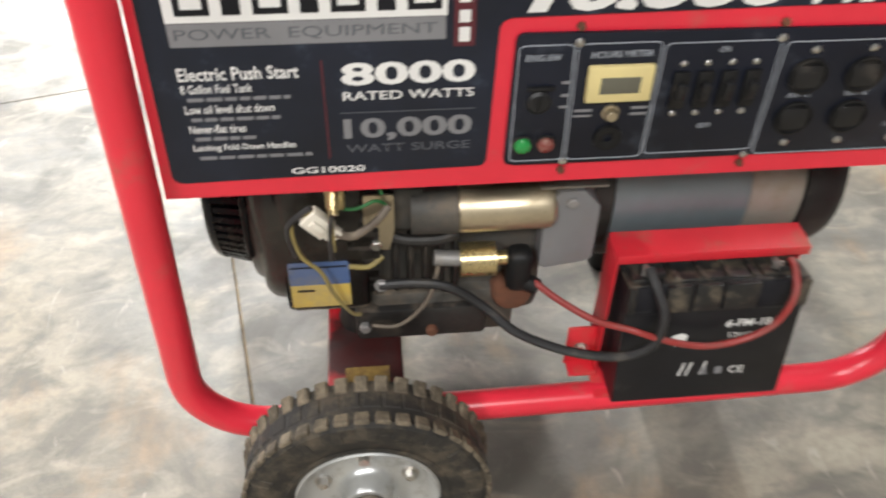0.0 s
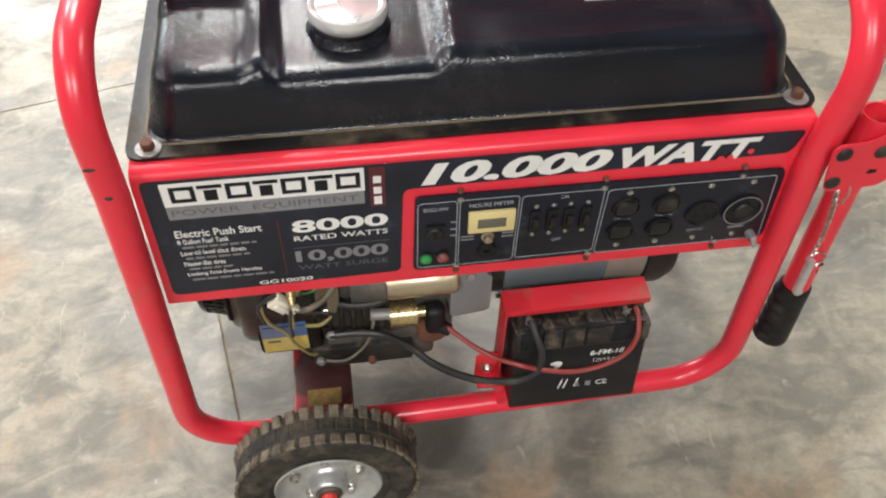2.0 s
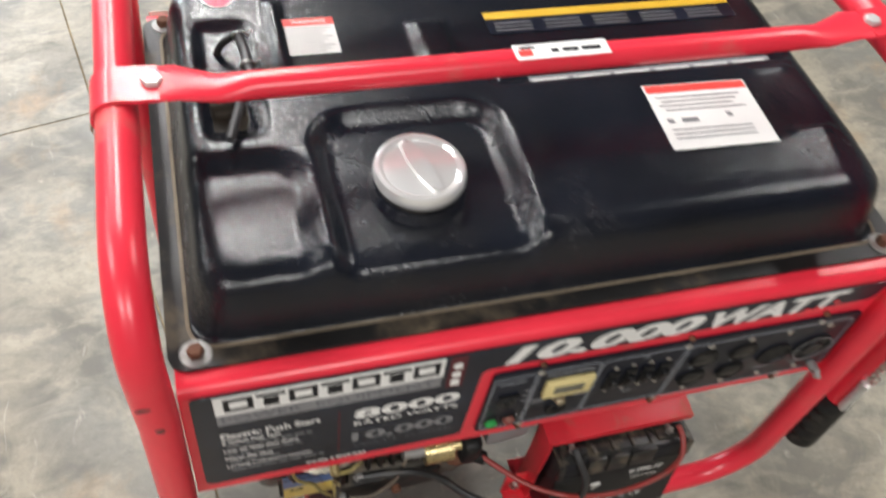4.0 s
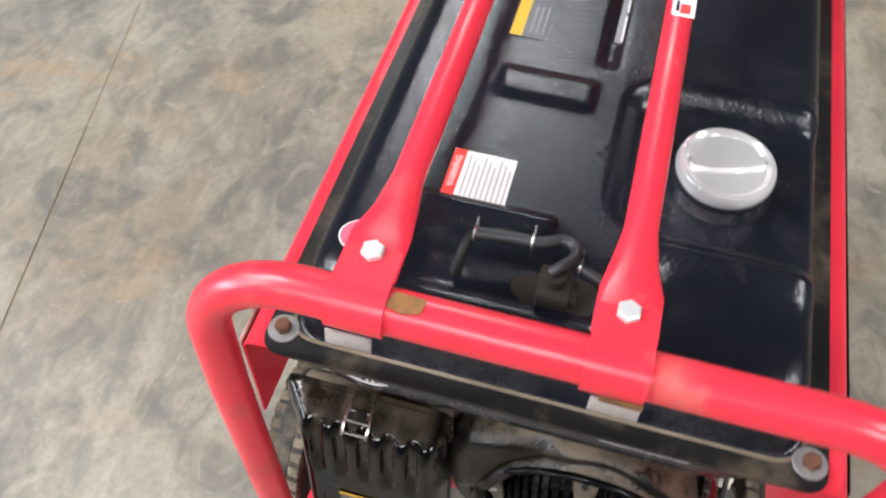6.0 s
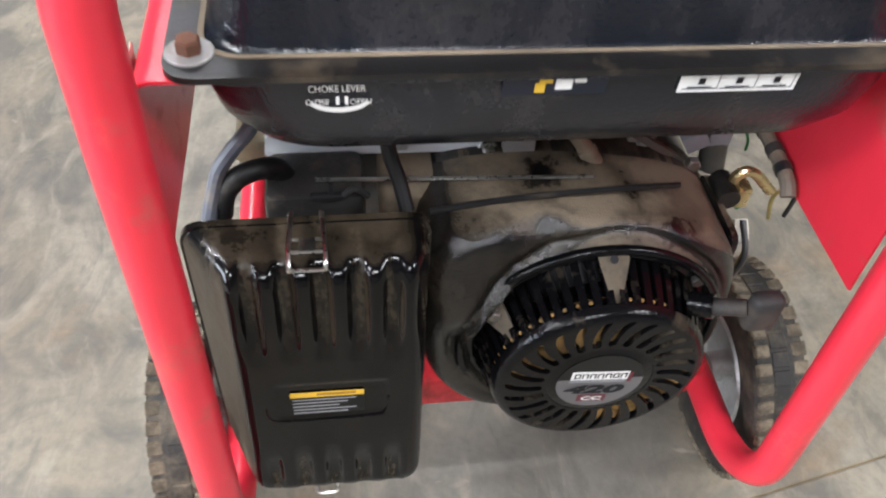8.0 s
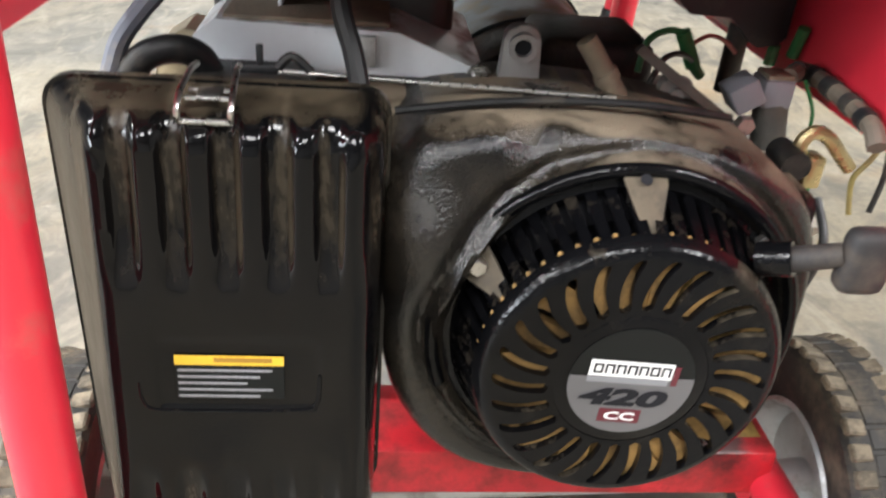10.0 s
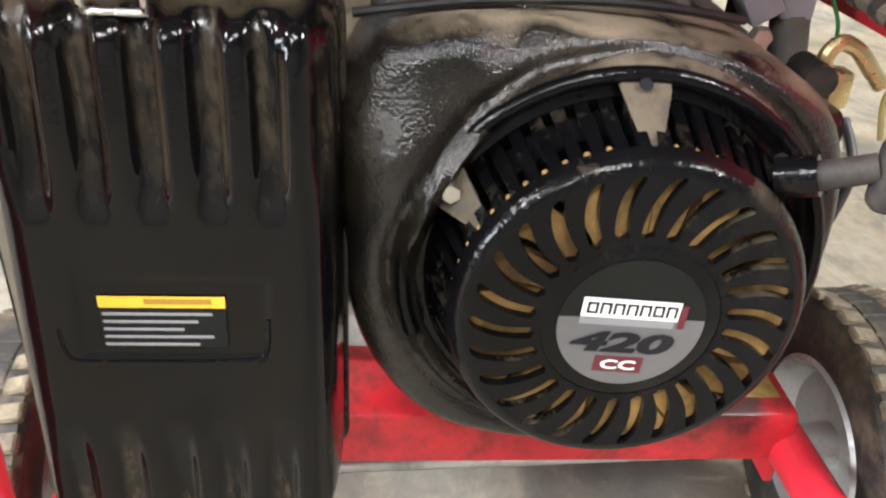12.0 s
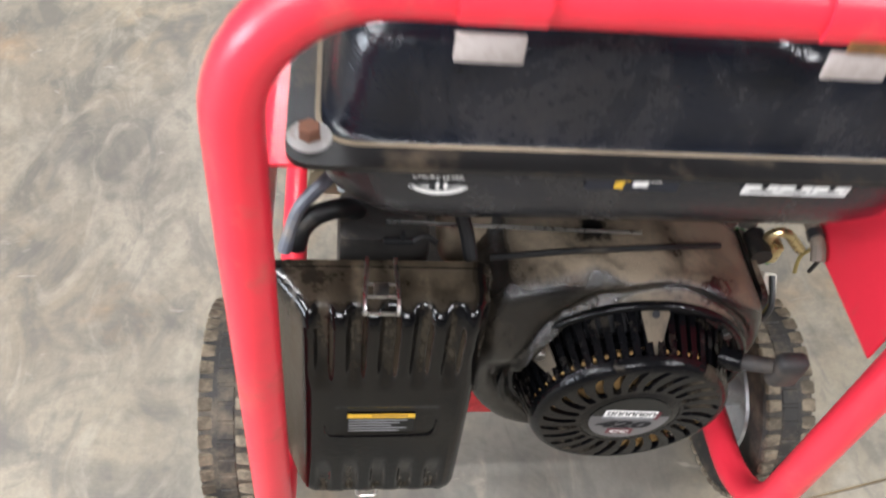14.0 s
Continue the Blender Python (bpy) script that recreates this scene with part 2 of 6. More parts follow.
GRIME_SHADE = grime_and_shade()
GRIME = surface("rusty dirt", (0.026, 0.017, 0.008), 0.85, dust=0.75, dust_colour=(0.014, 0.011, 0.008), dust_scale=70.0, grain=0.3, vary=0.3)
GALV = surface("galvanised sheet", (0.80, 0.83, 0.85), 0.30, metal=0.20, dust=0.55, dust_colour=(0.27, 0.22, 0.155), settle=0.92, vary=0.08, lie=(0.5, 0.9))
COIL = surface("blue-grey moulded coil", (0.25, 0.255, 0.28), 0.45, dust=0.35, dust_colour=(0.22, 0.17, 0.12), settle=0.6, vary=0.12)
ALLOY = surface("grey cast alloy", (0.34, 0.33, 0.32), 0.5, metal=0.5, dust=0.35, grain=0.2, vary=0.12)
GREYPAINT = surface("grey painted cover", (0.19, 0.19, 0.195), 0.5, dust=0.3, dust_colour=(0.20, 0.165, 0.12), settle=0.4, vary=0.08)
NICKEL = surface("dull nickel case", (0.55, 0.47, 0.33), 0.33, metal=0.85, dust=0.35, dust_colour=(0.30, 0.24, 0.16), vary=0.1)
GOLD = surface("yellow passivated steel", (0.62, 0.50, 0.26), 0.28, metal=0.9, dust=0.3, dust_colour=(0.3, 0.25, 0.15), vary=0.15)
STATOR = surface("blue-grey stator sheet", (0.16, 0.19, 0.205), 0.38, metal=0.3, dust=0.55, dust_colour=(0.28, 0.235, 0.17), settle=0.9, vary=0.12)
BELL = surface("cast end bell", (0.28, 0.255, 0.22), 0.55, metal=0.3, dust=0.4, dust_colour=(0.22, 0.175, 0.12), grain=0.2, vary=0.12)
RUST = surface("rusty bolt", (0.15, 0.06, 0.032), 0.85, dust=0.5, dust_colour=(0.09, 0.045, 0.028), dust_scale=80.0, vary=0.3)
IVORY = surface("ivory plastic", (0.72, 0.68, 0.58), 0.45, dust=0.2, vary=0.06)
METER = surface("yellowed meter case", (0.72, 0.60, 0.28), 0.40, vary=0.05)
LCD = surface("dead meter glass", (0.13, 0.125, 0.095), 0.2, vary=0.08)
WIRE_YELLOW = surface("dull yellow wire", (0.30, 0.24, 0.08), 0.5, dust=0.6, dust_colour=(0.15, 0.12, 0.08), vary=0.15)
WIRE_BROWN = surface("dusty wire", (0.16, 0.13, 0.10), 0.6, dust=0.4, vary=0.1)
WIRE_RED = surface("dull red cable", (0.30, 0.036, 0.032), 0.45, dust=0.45, dust_colour=(0.16, 0.07, 0.055), dust_scale=40.0, vary=0.1)
WIRE_BLACK = surface("black cable", (0.022, 0.022, 0.023), 0.42, dust=0.3, dust_colour=(0.12, 0.10, 0.08), vary=0.1)
WIRE_GREEN = surface("green wire", (0.03, 0.17, 0.05), 0.5, dust=0.2, vary=0.1)
GREEN_LENS = surface("green lens", (0.03, 0.30, 0.07), 0.2, vary=0.1)
RED_LENS = surface("dull red lens", (0.22, 0.05, 0.045), 0.25, dust=0.4, vary=0.1)
BATTERY = surface("black battery case", (0.010, 0.010, 0.012), 0.40, dust=0.16, dust_colour=(0.10, 0.09, 0.08), vary=0.2, spec=0.36)
BATTERY_TOP = surface("dirty battery top", (0.014, 0.014, 0.014), 0.4, dust=0.48, dust_colour=(0.20, 0.16, 0.11), dust_scale=40.0, vary=0.2)
HOSE = surface("dark rubber hose", (0.022, 0.022, 0.024), 0.45, dust=0.3, dust_colour=(0.08, 0.07, 0.058), vary=0.15)
VENT = surface("grey rubber hose", (0.105, 0.112, 0.135), 0.42, dust=0.2, vary=0.1)
LEAD = surface("terminal lead", (0.22, 0.21, 0.20), 0.5, metal=0.6, dust=0.4, vary=0.1)
WALLPAINT = surface("grey wall paint", (0.27, 0.265, 0.255), 0.8, vary=0.06)
ROOFPAINT = surface("grey roof paint", (0.17, 0.17, 0.18), 0.8, vary=0.08)


def concrete():
    m, nt, b = node_mat("worn concrete")
    cloud, mid, speck = mapped_noise(nt, 1.6, 6.0, 0.62), mapped_noise(nt, 6.0, 8.0, 0.60, (1, 1, 1), 0.9), mapped_noise(nt, 60.0, 6.0, 0.7)
    streak = mapped_noise(nt, 3.2, 7.0, 0.58, (0.8, 1.3, 1.0), 1.4)
    warm = ramp(nt, mapped_noise(nt, 0.9, 3.0, 0.5), 0.42, 0.60)
    swirl = mapped_noise(nt, 11.0, 7.0, 0.60, (0.7, 1.3, 1.0), 1.2)
    col = mixed(nt, warm, (0.160, 0.154, 0.134), (0.234, 0.189, 0.125))
    col = mixed(nt, ramp(nt, cloud, 0.44, 0.64, 0.0, 0.85), col, (0.288, 0.254, 0.189))
    col = mixed(nt, ramp(nt, mid, 0.47, 0.60, 0.0, 0.75), col, (0.106, 0.100, 0.085))
    col = mixed(nt, ramp(nt, streak, 0.52, 0.66, 0.0, 0.60), col, (0.345, 0.307, 0.238))
    col = mixed(nt, ramp(nt, swirl, 0.52, 0.66, 0.0, 0.5), col, (0.329, 0.297, 0.232))
    col = mixed(nt, ramp(nt, swirl, 0.46, 0.36, 0.0, 0.5), col, (0.109, 0.103, 0.094))
    rusty = ramp(nt, mapped_noise(nt, 3.6, 6.0, 0.6, (1.1, 0.8, 1.0)), 0.57, 0.68, 0.0, 0.65)
    col = mixed(nt, rusty, col, (0.279, 0.185, 0.100))
    col = mixed(nt, ramp(nt, speck, 0.42, 0.72, 0.0, 0.45), col, (0.109, 0.100, 0.086))
    fleck = ramp(nt, mapped_noise(nt, 30.0, 4.0, 0.6, (1.0, 0.35, 1.0), 0.8), 0.66, 0.74, 0.0, 0.55)
    col = mixed(nt, fleck, col, (0.373, 0.340, 0.286))
    nt.links.new(col, b.inputs["Base Color"])
    nt.links.new(ramp(nt, mid, 0.3, 0.7, 0.42, 0.68), b.inputs["Roughness"])
    bumped(nt, b, mapped_noise(nt, 45.0, 8.0, 0.7), 0.25, 0.004)
    return m


CONCRETE = concrete()
JOINT = surface("joint filler", (0.24, 0.18, 0.10), 0.9, vary=0.4)


# ---- mesh tools ----
def mesh_of(name, bm, material, sharp=35.0):
    me = bpy.data.meshes.new(name)
    bmesh.ops.recalc_face_normals(bm, faces=bm.faces)
    bm.to_mesh(me)
    bm.free()
    for p in me.polygons:
        p.use_smooth = True
    me.set_sharp_from_angle(angle=radians(sharp))
    me.materials.append(material)
    return me


def part(name, bm, material, parent, label="", m=None, sharp=35.0):
    ob = new(name, mesh_of(name, bm, material, sharp))
    ob.parent = parent
    if m is not None:
        ob.matrix_basis = m
    return tagged(ob, label)


def group_of(name, parent, label="", m=None):
    ob = new(name)
    ob.empty_display_size = 0.05
    ob.parent = parent
    if m is not None:
        ob.matrix_basis = m
    return tagged(ob, label)


def box_into(bm, x0, x1, y0, y1, z0, z1, m=None):
    got = bmesh.ops.create_cube(bm, size=1.0)["verts"]
    t = Matrix.Translation(((x0 + x1) / 2, (y0 + y1) / 2, (z0 + z1) / 2)) @ Matrix.Diagonal((x1 - x0, y1 - y0, z1 - z0, 1))
    bmesh.ops.transform(bm, matrix=(m @ t if m is not None else t), verts=got)
    return got


def box(x0, x1, y0, y1, z0, z1, r=0.0, seg=2, m=None):
    bm = bmesh.new()
    box_into(bm, x0, x1, y0, y1, z0, z1)
    if r:
        bmesh.ops.bevel(bm, geom=bm.edges[:], offset=r, segments=seg, profile=0.5, affect="EDGES")
    if m is not None:
        bm.transform(m)
    return bm


def joined(*some):
    out = some[0]
    for bm in some[1:]:
        me = bpy.data.meshes.new("tmp")
        bm.to_mesh(me)
        bm.free()
        out.from_mesh(me)
        bpy.data.meshes.remove(me)
    return out


def rounded(pts, r, seg=6):
    """A closed outline with its corners rounded; r one radius or one for each corner."""
    out, n = [], len(pts)
    for i in range(n):
        a, b, c = Vector(pts[i - 1]), Vector(pts[i]), Vector(pts[(i + 1) % n])
        rr = r[i] if isinstance(r, (list, tuple)) else r
        u, v = (a - b).normalized(), (c - b).normalized()
        ang = math.acos(max(-1, min(1, u.dot(v))))
        if rr <= 0 or ang > 3.1:
            out.append(tuple(b))
            continue
        d = min(rr / math.tan(ang / 2), 0.49 * (a - b).length, 0.49 * (c - b).length)
        p, q = b + u * d, b + v * d
        for k in range(seg + 1):
            s = k / seg
            out.append(tuple(p * (1 - s) ** 2 + b * 2 * s * (1 - s) + q * s * s))
    return out


def rect(x0, x1, y0, y1, r, seg=6):
    return rounded([(x0, y0), (x1, y0), (x1, y1), (x0, y1)], r, seg)


def smooth_loop(pts, n=2):
    for _ in range(n):
        out = []
        for i in range(len(pts)):
            a, b = Vector(pts[i]), Vector(pts[(i + 1) % len(pts)])
            out += [tuple(a * 0.75 + b * 0.25), tuple(a * 0.25 + b * 0.75)]
        pts = out
    return pts


def prism(outline, z0, z1, bevel=0.0, seg=2, m=None):
    """An outline in xy, extruded from z0 to z1."""
    bm = bmesh.new()
    low = [bm.verts.new((x, y, z0)) for x, y in outline]
    high = [bm.verts.new((x, y, z1)) for x, y in outline]
    n = len(outline)
    bm.faces.new(low[::-1])
    top = bm.faces.new(high)
    for i in range(n):
        bm.faces.new((low[i], low[(i + 1) % n], high[(i + 1) % n], high[i]))
    if bevel:
        bmesh.ops.bevel(bm, geom=list(top.edges), offset=bevel, segments=seg, profile=0.5, affect="EDGES")
    if m is not None:
        bm.transform(m)
    return bm


def ring_plate(outer, inner, z0, z1, m=None):
    """A flat frame between two outlines with the same number of points."""
    bm = bmesh.new()
    loops = [[bm.verts.new((x, y, z)) for x, y in o] for o, z in ((outer, z0), (outer, z1), (inner, z1), (inner, z0))]
    n = len(outer)
    for a, b in zip(loops, loops[1:] + loops[:1]):
        for i in range(n):
            bm.faces.new((a[i], a[(i + 1) % n], b[(i + 1) % n], b[i]))
    if m is not None:
        bm.transform(m)
    return bm


def lathe(profile, n=32, m=None, closed=False, a0=0.0, a1=360.0):
    """A profile of (radius, height) turned round z."""
    bm = bmesh.new()
    full = a1 - a0 >= 359.9
    count = n if full else n + 1
    rings = []
    for r, h in profile:
        if r < 1e-6:
            rings.append([bm.verts.new((0, 0, h))])
        else:
            rings.append([bm.verts.new((r * math.cos(radians(a0 + (a1 - a0) * i / n)), r * math.sin(radians(a0 + (a1 - a0) * i / n)), h)) for i in range(count)])
    pairs = list(zip(rings, rings[1:])) + ([(rings[-1], rings[0])] if closed else [])
    for a, b in pairs:
        for i in range(n):
            j = (i + 1) % count
            if len(a) == 1 and len(b) == 1:
                continue
            if len(a) == 1:
                bm.faces.new((a[0], b[i], b[j]))
            elif len(b) == 1:
                bm.faces.new((a[i], a[j], b[0]))
            else:
                bm.faces.new((a[i], a[j], b[j], b[i]))
    if m is not None:
        bm.transform(m)
    return bm


def bend_path(pts, r, seg=8, closed=False):
    """A polyline in space with its corners rounded to circle-like bends."""
    out, n = [], len(pts)
    for i in range(n):
        b = Vector(pts[i])
        if not closed and i in (0, n - 1):
            out.append(b)
            continue
        a, c = Vector(pts[i - 1]), Vector(pts[(i + 1) % n])
        rr = r[i] if isinstance(r, (list, tuple)) else r
        u, v = (a - b).normalized(), (c - b).normalized()
        ang = math.acos(max(-1, min(1, u.dot(v))))
        if rr <= 0 or ang > 3.12:
            out.append(b)
            continue
        d = min(rr / math.tan(ang / 2), 0.49 * (a - b).length, 0.49 * (c - b).length)
        rr = d * math.tan(ang / 2)
        mid = (u + v).normalized()
        centre = b + mid * (rr / math.sin(ang / 2))
        p, q = b + u * d - centre, b + v * d - centre
        axis, sweep = p.cross(q).normalized(), p.angle(q)
        for k in range(seg + 1):
            out.append(centre + Matrix.Rotation(sweep * k / seg, 3, axis) @ p)
    return out


def spline(pts, steps=8, closed=False):
    """A smooth curve through the points."""
    P = [Vector(p) for p in pts]
    out, n = [], len(P)
    for i in range(n if closed else n - 1):
        if closed:
            a, b, c, d = P[i - 1], P[i], P[(i + 1) % n], P[(i + 2) % n]
        else:
            a, b, c, d = P[max(i - 1, 0)], P[i], P[i + 1], P[min(i + 2, n - 1)]
        for k in range(steps):
            t = k / steps
            out.append(0.5 * ((2 * b) + (c - a) * t + (2 * a - 5 * b + 4 * c - d) * t * t + (3 * b - a - 3 * c + d) * t ** 3))
    if not closed:
        out.append(P[-1])
    return out


def tube(path, radius, n=12, closed=False, flat=None):
    """A tube along a path; radius a number or one for each point; flat: (share of height, share of width) for each point."""
    bm = bmesh.new()
    P = [Vector(p) for p in path]
    k = len(P)
    rings, normal = [], None
    for i in range(k):
        if closed:
            t = (P[(i + 1) % k] - P[i - 1]).normalized()
        else:
            t = (P[min(i + 1, k - 1)] - P[max(i - 1, 0)]).normalized()
        if normal is None:
            normal = t.orthogonal().normalized() if abs(t.z) > 0.9 else t.cross(Vector((0, 0, 1))).normalized()
        normal = (normal - t * normal.dot(t)).normalized()
        other = t.cross(normal)
        r = radius[i] if isinstance(radius, (list, tuple)) else radius
        fu, fv = flat[i] if flat else (1.0, 1.0)
        rings.append([bm.verts.new(P[i] + normal * (r * fu * math.cos(6.283185 * j / n)) + other * (r * fv * math.sin(6.283185 * j / n))) for j in range(n)])
    if closed:
        a, b = rings[-1], rings[0]
        shift = min(range(n), key=lambda s: sum((a[j].co - b[(j + s) % n].co).length for j in range(n)))
        pairs = list(zip(rings, rings[1:])) + [(a, b[shift:] + b[:shift])]
    else:
        pairs = list(zip(rings, rings[1:]))
        bm.faces.new(rings[0][::-1])
        bm.faces.new(rings[-1])
    for a, b in pairs:
        for j in range(n):
            bm.faces.new((a[j], a[(j + 1) % n], b[(j + 1) % n], b[j]))
    return bm


def rod(a, b, r, n=12, r2=None):
    return tube([a, b], [r, r if r2 is None else r2], n)


def axis_x(x, y, z):
    """A pose whose own z runs along -x, own x along -y and own y along z."""
    return Matrix(((0, 0, -1, x), (-1, 0, 0, y), (0, 1, 0, z), (0, 0, 0, 1)))


def face_front(x, y, z):
    """A pose whose own x runs along x, own y along z and own z along -y."""
    return Matrix(((1, 0, 0, x), (0, 0, -1, y), (0, 1, 0, z), (0, 0, 0, 1)))


def hexbolt(name, m, parent, material, r=0.008, h=0.006, washer=0.0, washer_mat=None, label=""):
    """A hexagon head on its washer; own z is the bolt's axis."""
    head = lathe([(0, h), (r * 0.86, h), (r, h * 0.82), (r, 0), (0, 0)], 6, sharp_m(m, 0.0015 if washer else 0.0))
    ob = part(name, head, material, parent, label, sharp=25)
    if washer:
        ring = lathe([(r * 0.5, 0), (washer, 0), (washer, 0.0012), (washer * 0.96, 0.0018), (r * 0.5, 0.0018)], 20, m, closed=True)
        part("washer", ring, washer_mat or material, ob)
    return ob


def sharp_m(m, up):
    return m @ Matrix.Translation((0, 0, up))


def lettering(body, width, height, m, material, parent, name="lettering", shear=0.0, fat=0.0, align=0.0):
    """Writing of a set width and height whose lower left corner stands at the pose's origin."""
    cu = bpy.data.curves.new("writing", "FONT")
    cu.body, cu.resolution_u, cu.shear, cu.offset = body, 3, shear, fat
    ob = bpy.data.objects.new("writing", cu)
    scene.collection.objects.link(ob)
    me = bpy.data.meshes.new_from_object(ob.evaluated_get(bpy.context.evaluated_depsgraph_get()))
    bpy.data.objects.remove(ob)
    bpy.data.curves.remove(cu)
    co = np.empty(len(me.vertices) * 3)
    me.vertices.foreach_get("co", co)
    co = co.reshape(-1, 3)
    lo, hi = co.min(0), co.max(0)
    size = np.maximum(hi - lo, 1e-6)
    co = (co - lo) / size * (width, height, 0)
    co[:, 0] -= align * width
    me.vertices.foreach_set("co", co.ravel())
    me.materials.clear()
    me.materials.append(material)
    me.name = name
    out = new(name, me)
    out.parent = parent
    out.matrix_basis = m
    return out


def bars(spans, m, material, parent, name="print_bar", lift=0.0):
    """Flat printed bars (x0, x1, y0, y1) in a plane, each a part of its own."""
    for x0, x1, y0, y1 in spans:
        bm = bmesh.new()
        box_into(bm, x0, x1, y0, y1, lift - 0.0003, lift, m)
        part(name, bm, material, parent)


def sheet(outline, m, material, parent, name, label="", lift=0.0, thick=0.0003):
    return part(name, prism(outline, lift - thick, lift), material, parent, label, m=m)


def step(a, b, x):
    t = max(0.0, min(1.0, (x - a) / (b - a)))
    return t * t * (3 - 2 * t)


def pad(x, y, x0, x1, y0, y1, soft):
    """1 inside a rectangle, falling to 0 over a soft border."""
    return step(x0 - soft, x0 + soft, x) * (1 - step(x1 - soft, x1 + soft, x)) * step(y0 - soft, y0 + soft, y) * (1 - step(y1 - soft, y1 + soft, y))


def dish(x, y, x0, x1, y0, y1, r, soft):
    """1 inside a rectangle with round corners, falling to 0 over its soft edge."""
    qx, qy = abs(x - (x0 + x1) / 2) - (x1 - x0) / 2 + r, abs(y - (y0 + y1) / 2) - (y1 - y0) / 2 + r
    d = math.hypot(max(qx, 0.0), max(qy, 0.0)) + min(max(qx, qy), 0.0) - r
    return 1 - step(-soft, soft, d)


def shell(w, h, rc, profile, inner, feature=None, per=44):
    """A pressed cover over a rounded rectangle w by h: profile rows of (inset, height) from the rim inward, then inner rings to the middle."""
    bm = bmesh.new()
    base = rect(-w / 2, w / 2, -h / 2, h / 2, rc, 10)
    dense = []
    for i in range(len(base)):
        a, b = Vector(base[i]), Vector(base[(i + 1) % len(base)])
        cuts = max(1, int((b - a).length / ((w + h) * 2 / (per * 4))))
        dense += [a + (b - a) * (k / cuts) for k in range(cuts)]
    half = min(w, h) / 2
    core = (max(0.0, w / 2 - half), max(0.0, h / 2 - half))
    rows = list(profile)
    d0, z0 = rows[-1]
    rows += [(d0 + (half - d0) * k / inner, z0) for k in range(1, inner + 1)]
    rings = []
    for d, z in rows:
        f = d / half
        ring = []
        for p in dense:
            c = Vector((max(-core[0], min(core[0], p.x)), max(-core[1], min(core[1], p.y))))
            q = p + (c - p) * min(f, 0.999)
            ring.append(bm.verts.new((q.x, q.y, z + (feature(q.x, q.y, d) if feature else 0.0))))
        rings.append(ring)
    n = len(dense)
    for a, b in zip(rings, rings[1:]):
        for i in range(n):
            bm.faces.new((a[i], a[(i + 1) % n], b[(i + 1) % n], b[i]))
    bmesh.ops.remove_doubles(bm, verts=rings[-1], dist=0.0006)
    return bm


# ---- the setting ----
floor = tagged(new("floor", mesh_of("floor", box(-12, 12, -12, 12, -0.12, -0.0022), JOINT)), "worn grey concrete floor with saw-cut joints", "floor", kind="structure")
JOIN, ALONG = Vector((-0.262, 1.208)), Vector((1, 0.19)).normalized()
ACROSS = Vector((ALONG.y, -ALONG.x))


def slab(u0, u1, v0, v1):
    g = 0.0014
    pts = [JOIN + ALONG * u + ACROSS * v for u, v in ((u0 + g, v0 + g), (u1 - g, v0 + g), (u1 - g, v1 - g), (u0 + g, v1 - g))]
    bm = prism([tuple(p) for p in pts][::-1], -0.006, 0.0, 0.0015, 1)
    return part("slab", bm, CONCRETE, floor)


for u0, u1, v0, v1 in ((-9.5, 0, 0, 9.5), (0, 9.5, 0, 9.5), (-9.5, 0.0, -8.0, 0), (0.0, 9.5, -8.0, 0)):
    slab(u0, u1, v0, v1)
ROOM, HIGH = 7.0, 4.2
WIN = (-4.0, -0.8, 1.5, 3.1)     # a high window in the north wall: x from, to, z from, to
north = joined(box(-ROOM - 0.2, WIN[0], ROOM, ROOM + 0.2, -0.1, HIGH), box(WIN[1], ROOM + 0.2, ROOM, ROOM + 0.2, -0.1, HIGH), box(WIN[0], WIN[1], ROOM, ROOM + 0.2, -0.1, WIN[2]), box(WIN[0], WIN[1], ROOM, ROOM + 0.2, WIN[3], HIGH))
tagged(new("wall_north", mesh_of("wall_north", north, WALLPAINT)), "plain grey painted wall", "wall", kind="structure")
for k, (x0, x1, y0, y1) in enumerate(((-ROOM - 0.2, ROOM + 0.2, -ROOM - 0.2, -ROOM), (ROOM, ROOM + 0.2, -ROOM, ROOM), (-ROOM - 0.2, -ROOM, -ROOM, ROOM))):
    nm = ("wall_south", "wall_east", "wall_west")[k]
    tagged(new(nm, mesh_of(nm, box(x0, x1, y0, y1, -0.1, HIGH), WALLPAINT)), "plain grey painted wall", "wall", kind="structure")
window = tagged(new("window_1"), "high window with frosted daylight pane", "window", kind="structure")
for x0, x1, z0, z1 in ((WIN[0], WIN[1], WIN[2], WIN[2] + 0.06), (WIN[0], WIN[1], WIN[3] - 0.06, WIN[3]), (WIN[0], WIN[0] + 0.06, WIN[2] + 0.06, WIN[3] - 0.06), (WIN[1] - 0.06, WIN[1], WIN[2] + 0.06, WIN[3] - 0.06)):
    part("window_frame", box(x0, x1, ROOM + 0.05, ROOM + 0.12, z0, z1, 0.004), WHITE, window)
part("pane", box(WIN[0] + 0.06, WIN[1] - 0.06, ROOM + 0.09, ROOM + 0.10, WIN[2] + 0.06, WIN[3] - 0.06), WHITE, window)
day = bpy.data.lights.new("window_daylight", "AREA")
day.shape, day.size, day.size_y, day.energy, day.color = "RECTANGLE", WIN[1] - WIN[0] - 0.14, WIN[3] - WIN[2] - 0.14, 400, (0.90, 0.95, 1.0)
new("window_daylight", day).matrix_basis = pose((WIN[0] + WIN[1]) / 2, ROOM + 0.04, (WIN[2] + WIN[3]) / 2, -90, 0, 0)
tagged(new("ceiling", mesh_of("ceiling", box(-ROOM - 0.2, ROOM + 0.2, -ROOM - 0.2, ROOM + 0.2, HIGH, HIGH + 0.2), ROOFPAINT)), "plain grey ceiling", "ceiling", kind="structure")
LAMP_POWER = 150
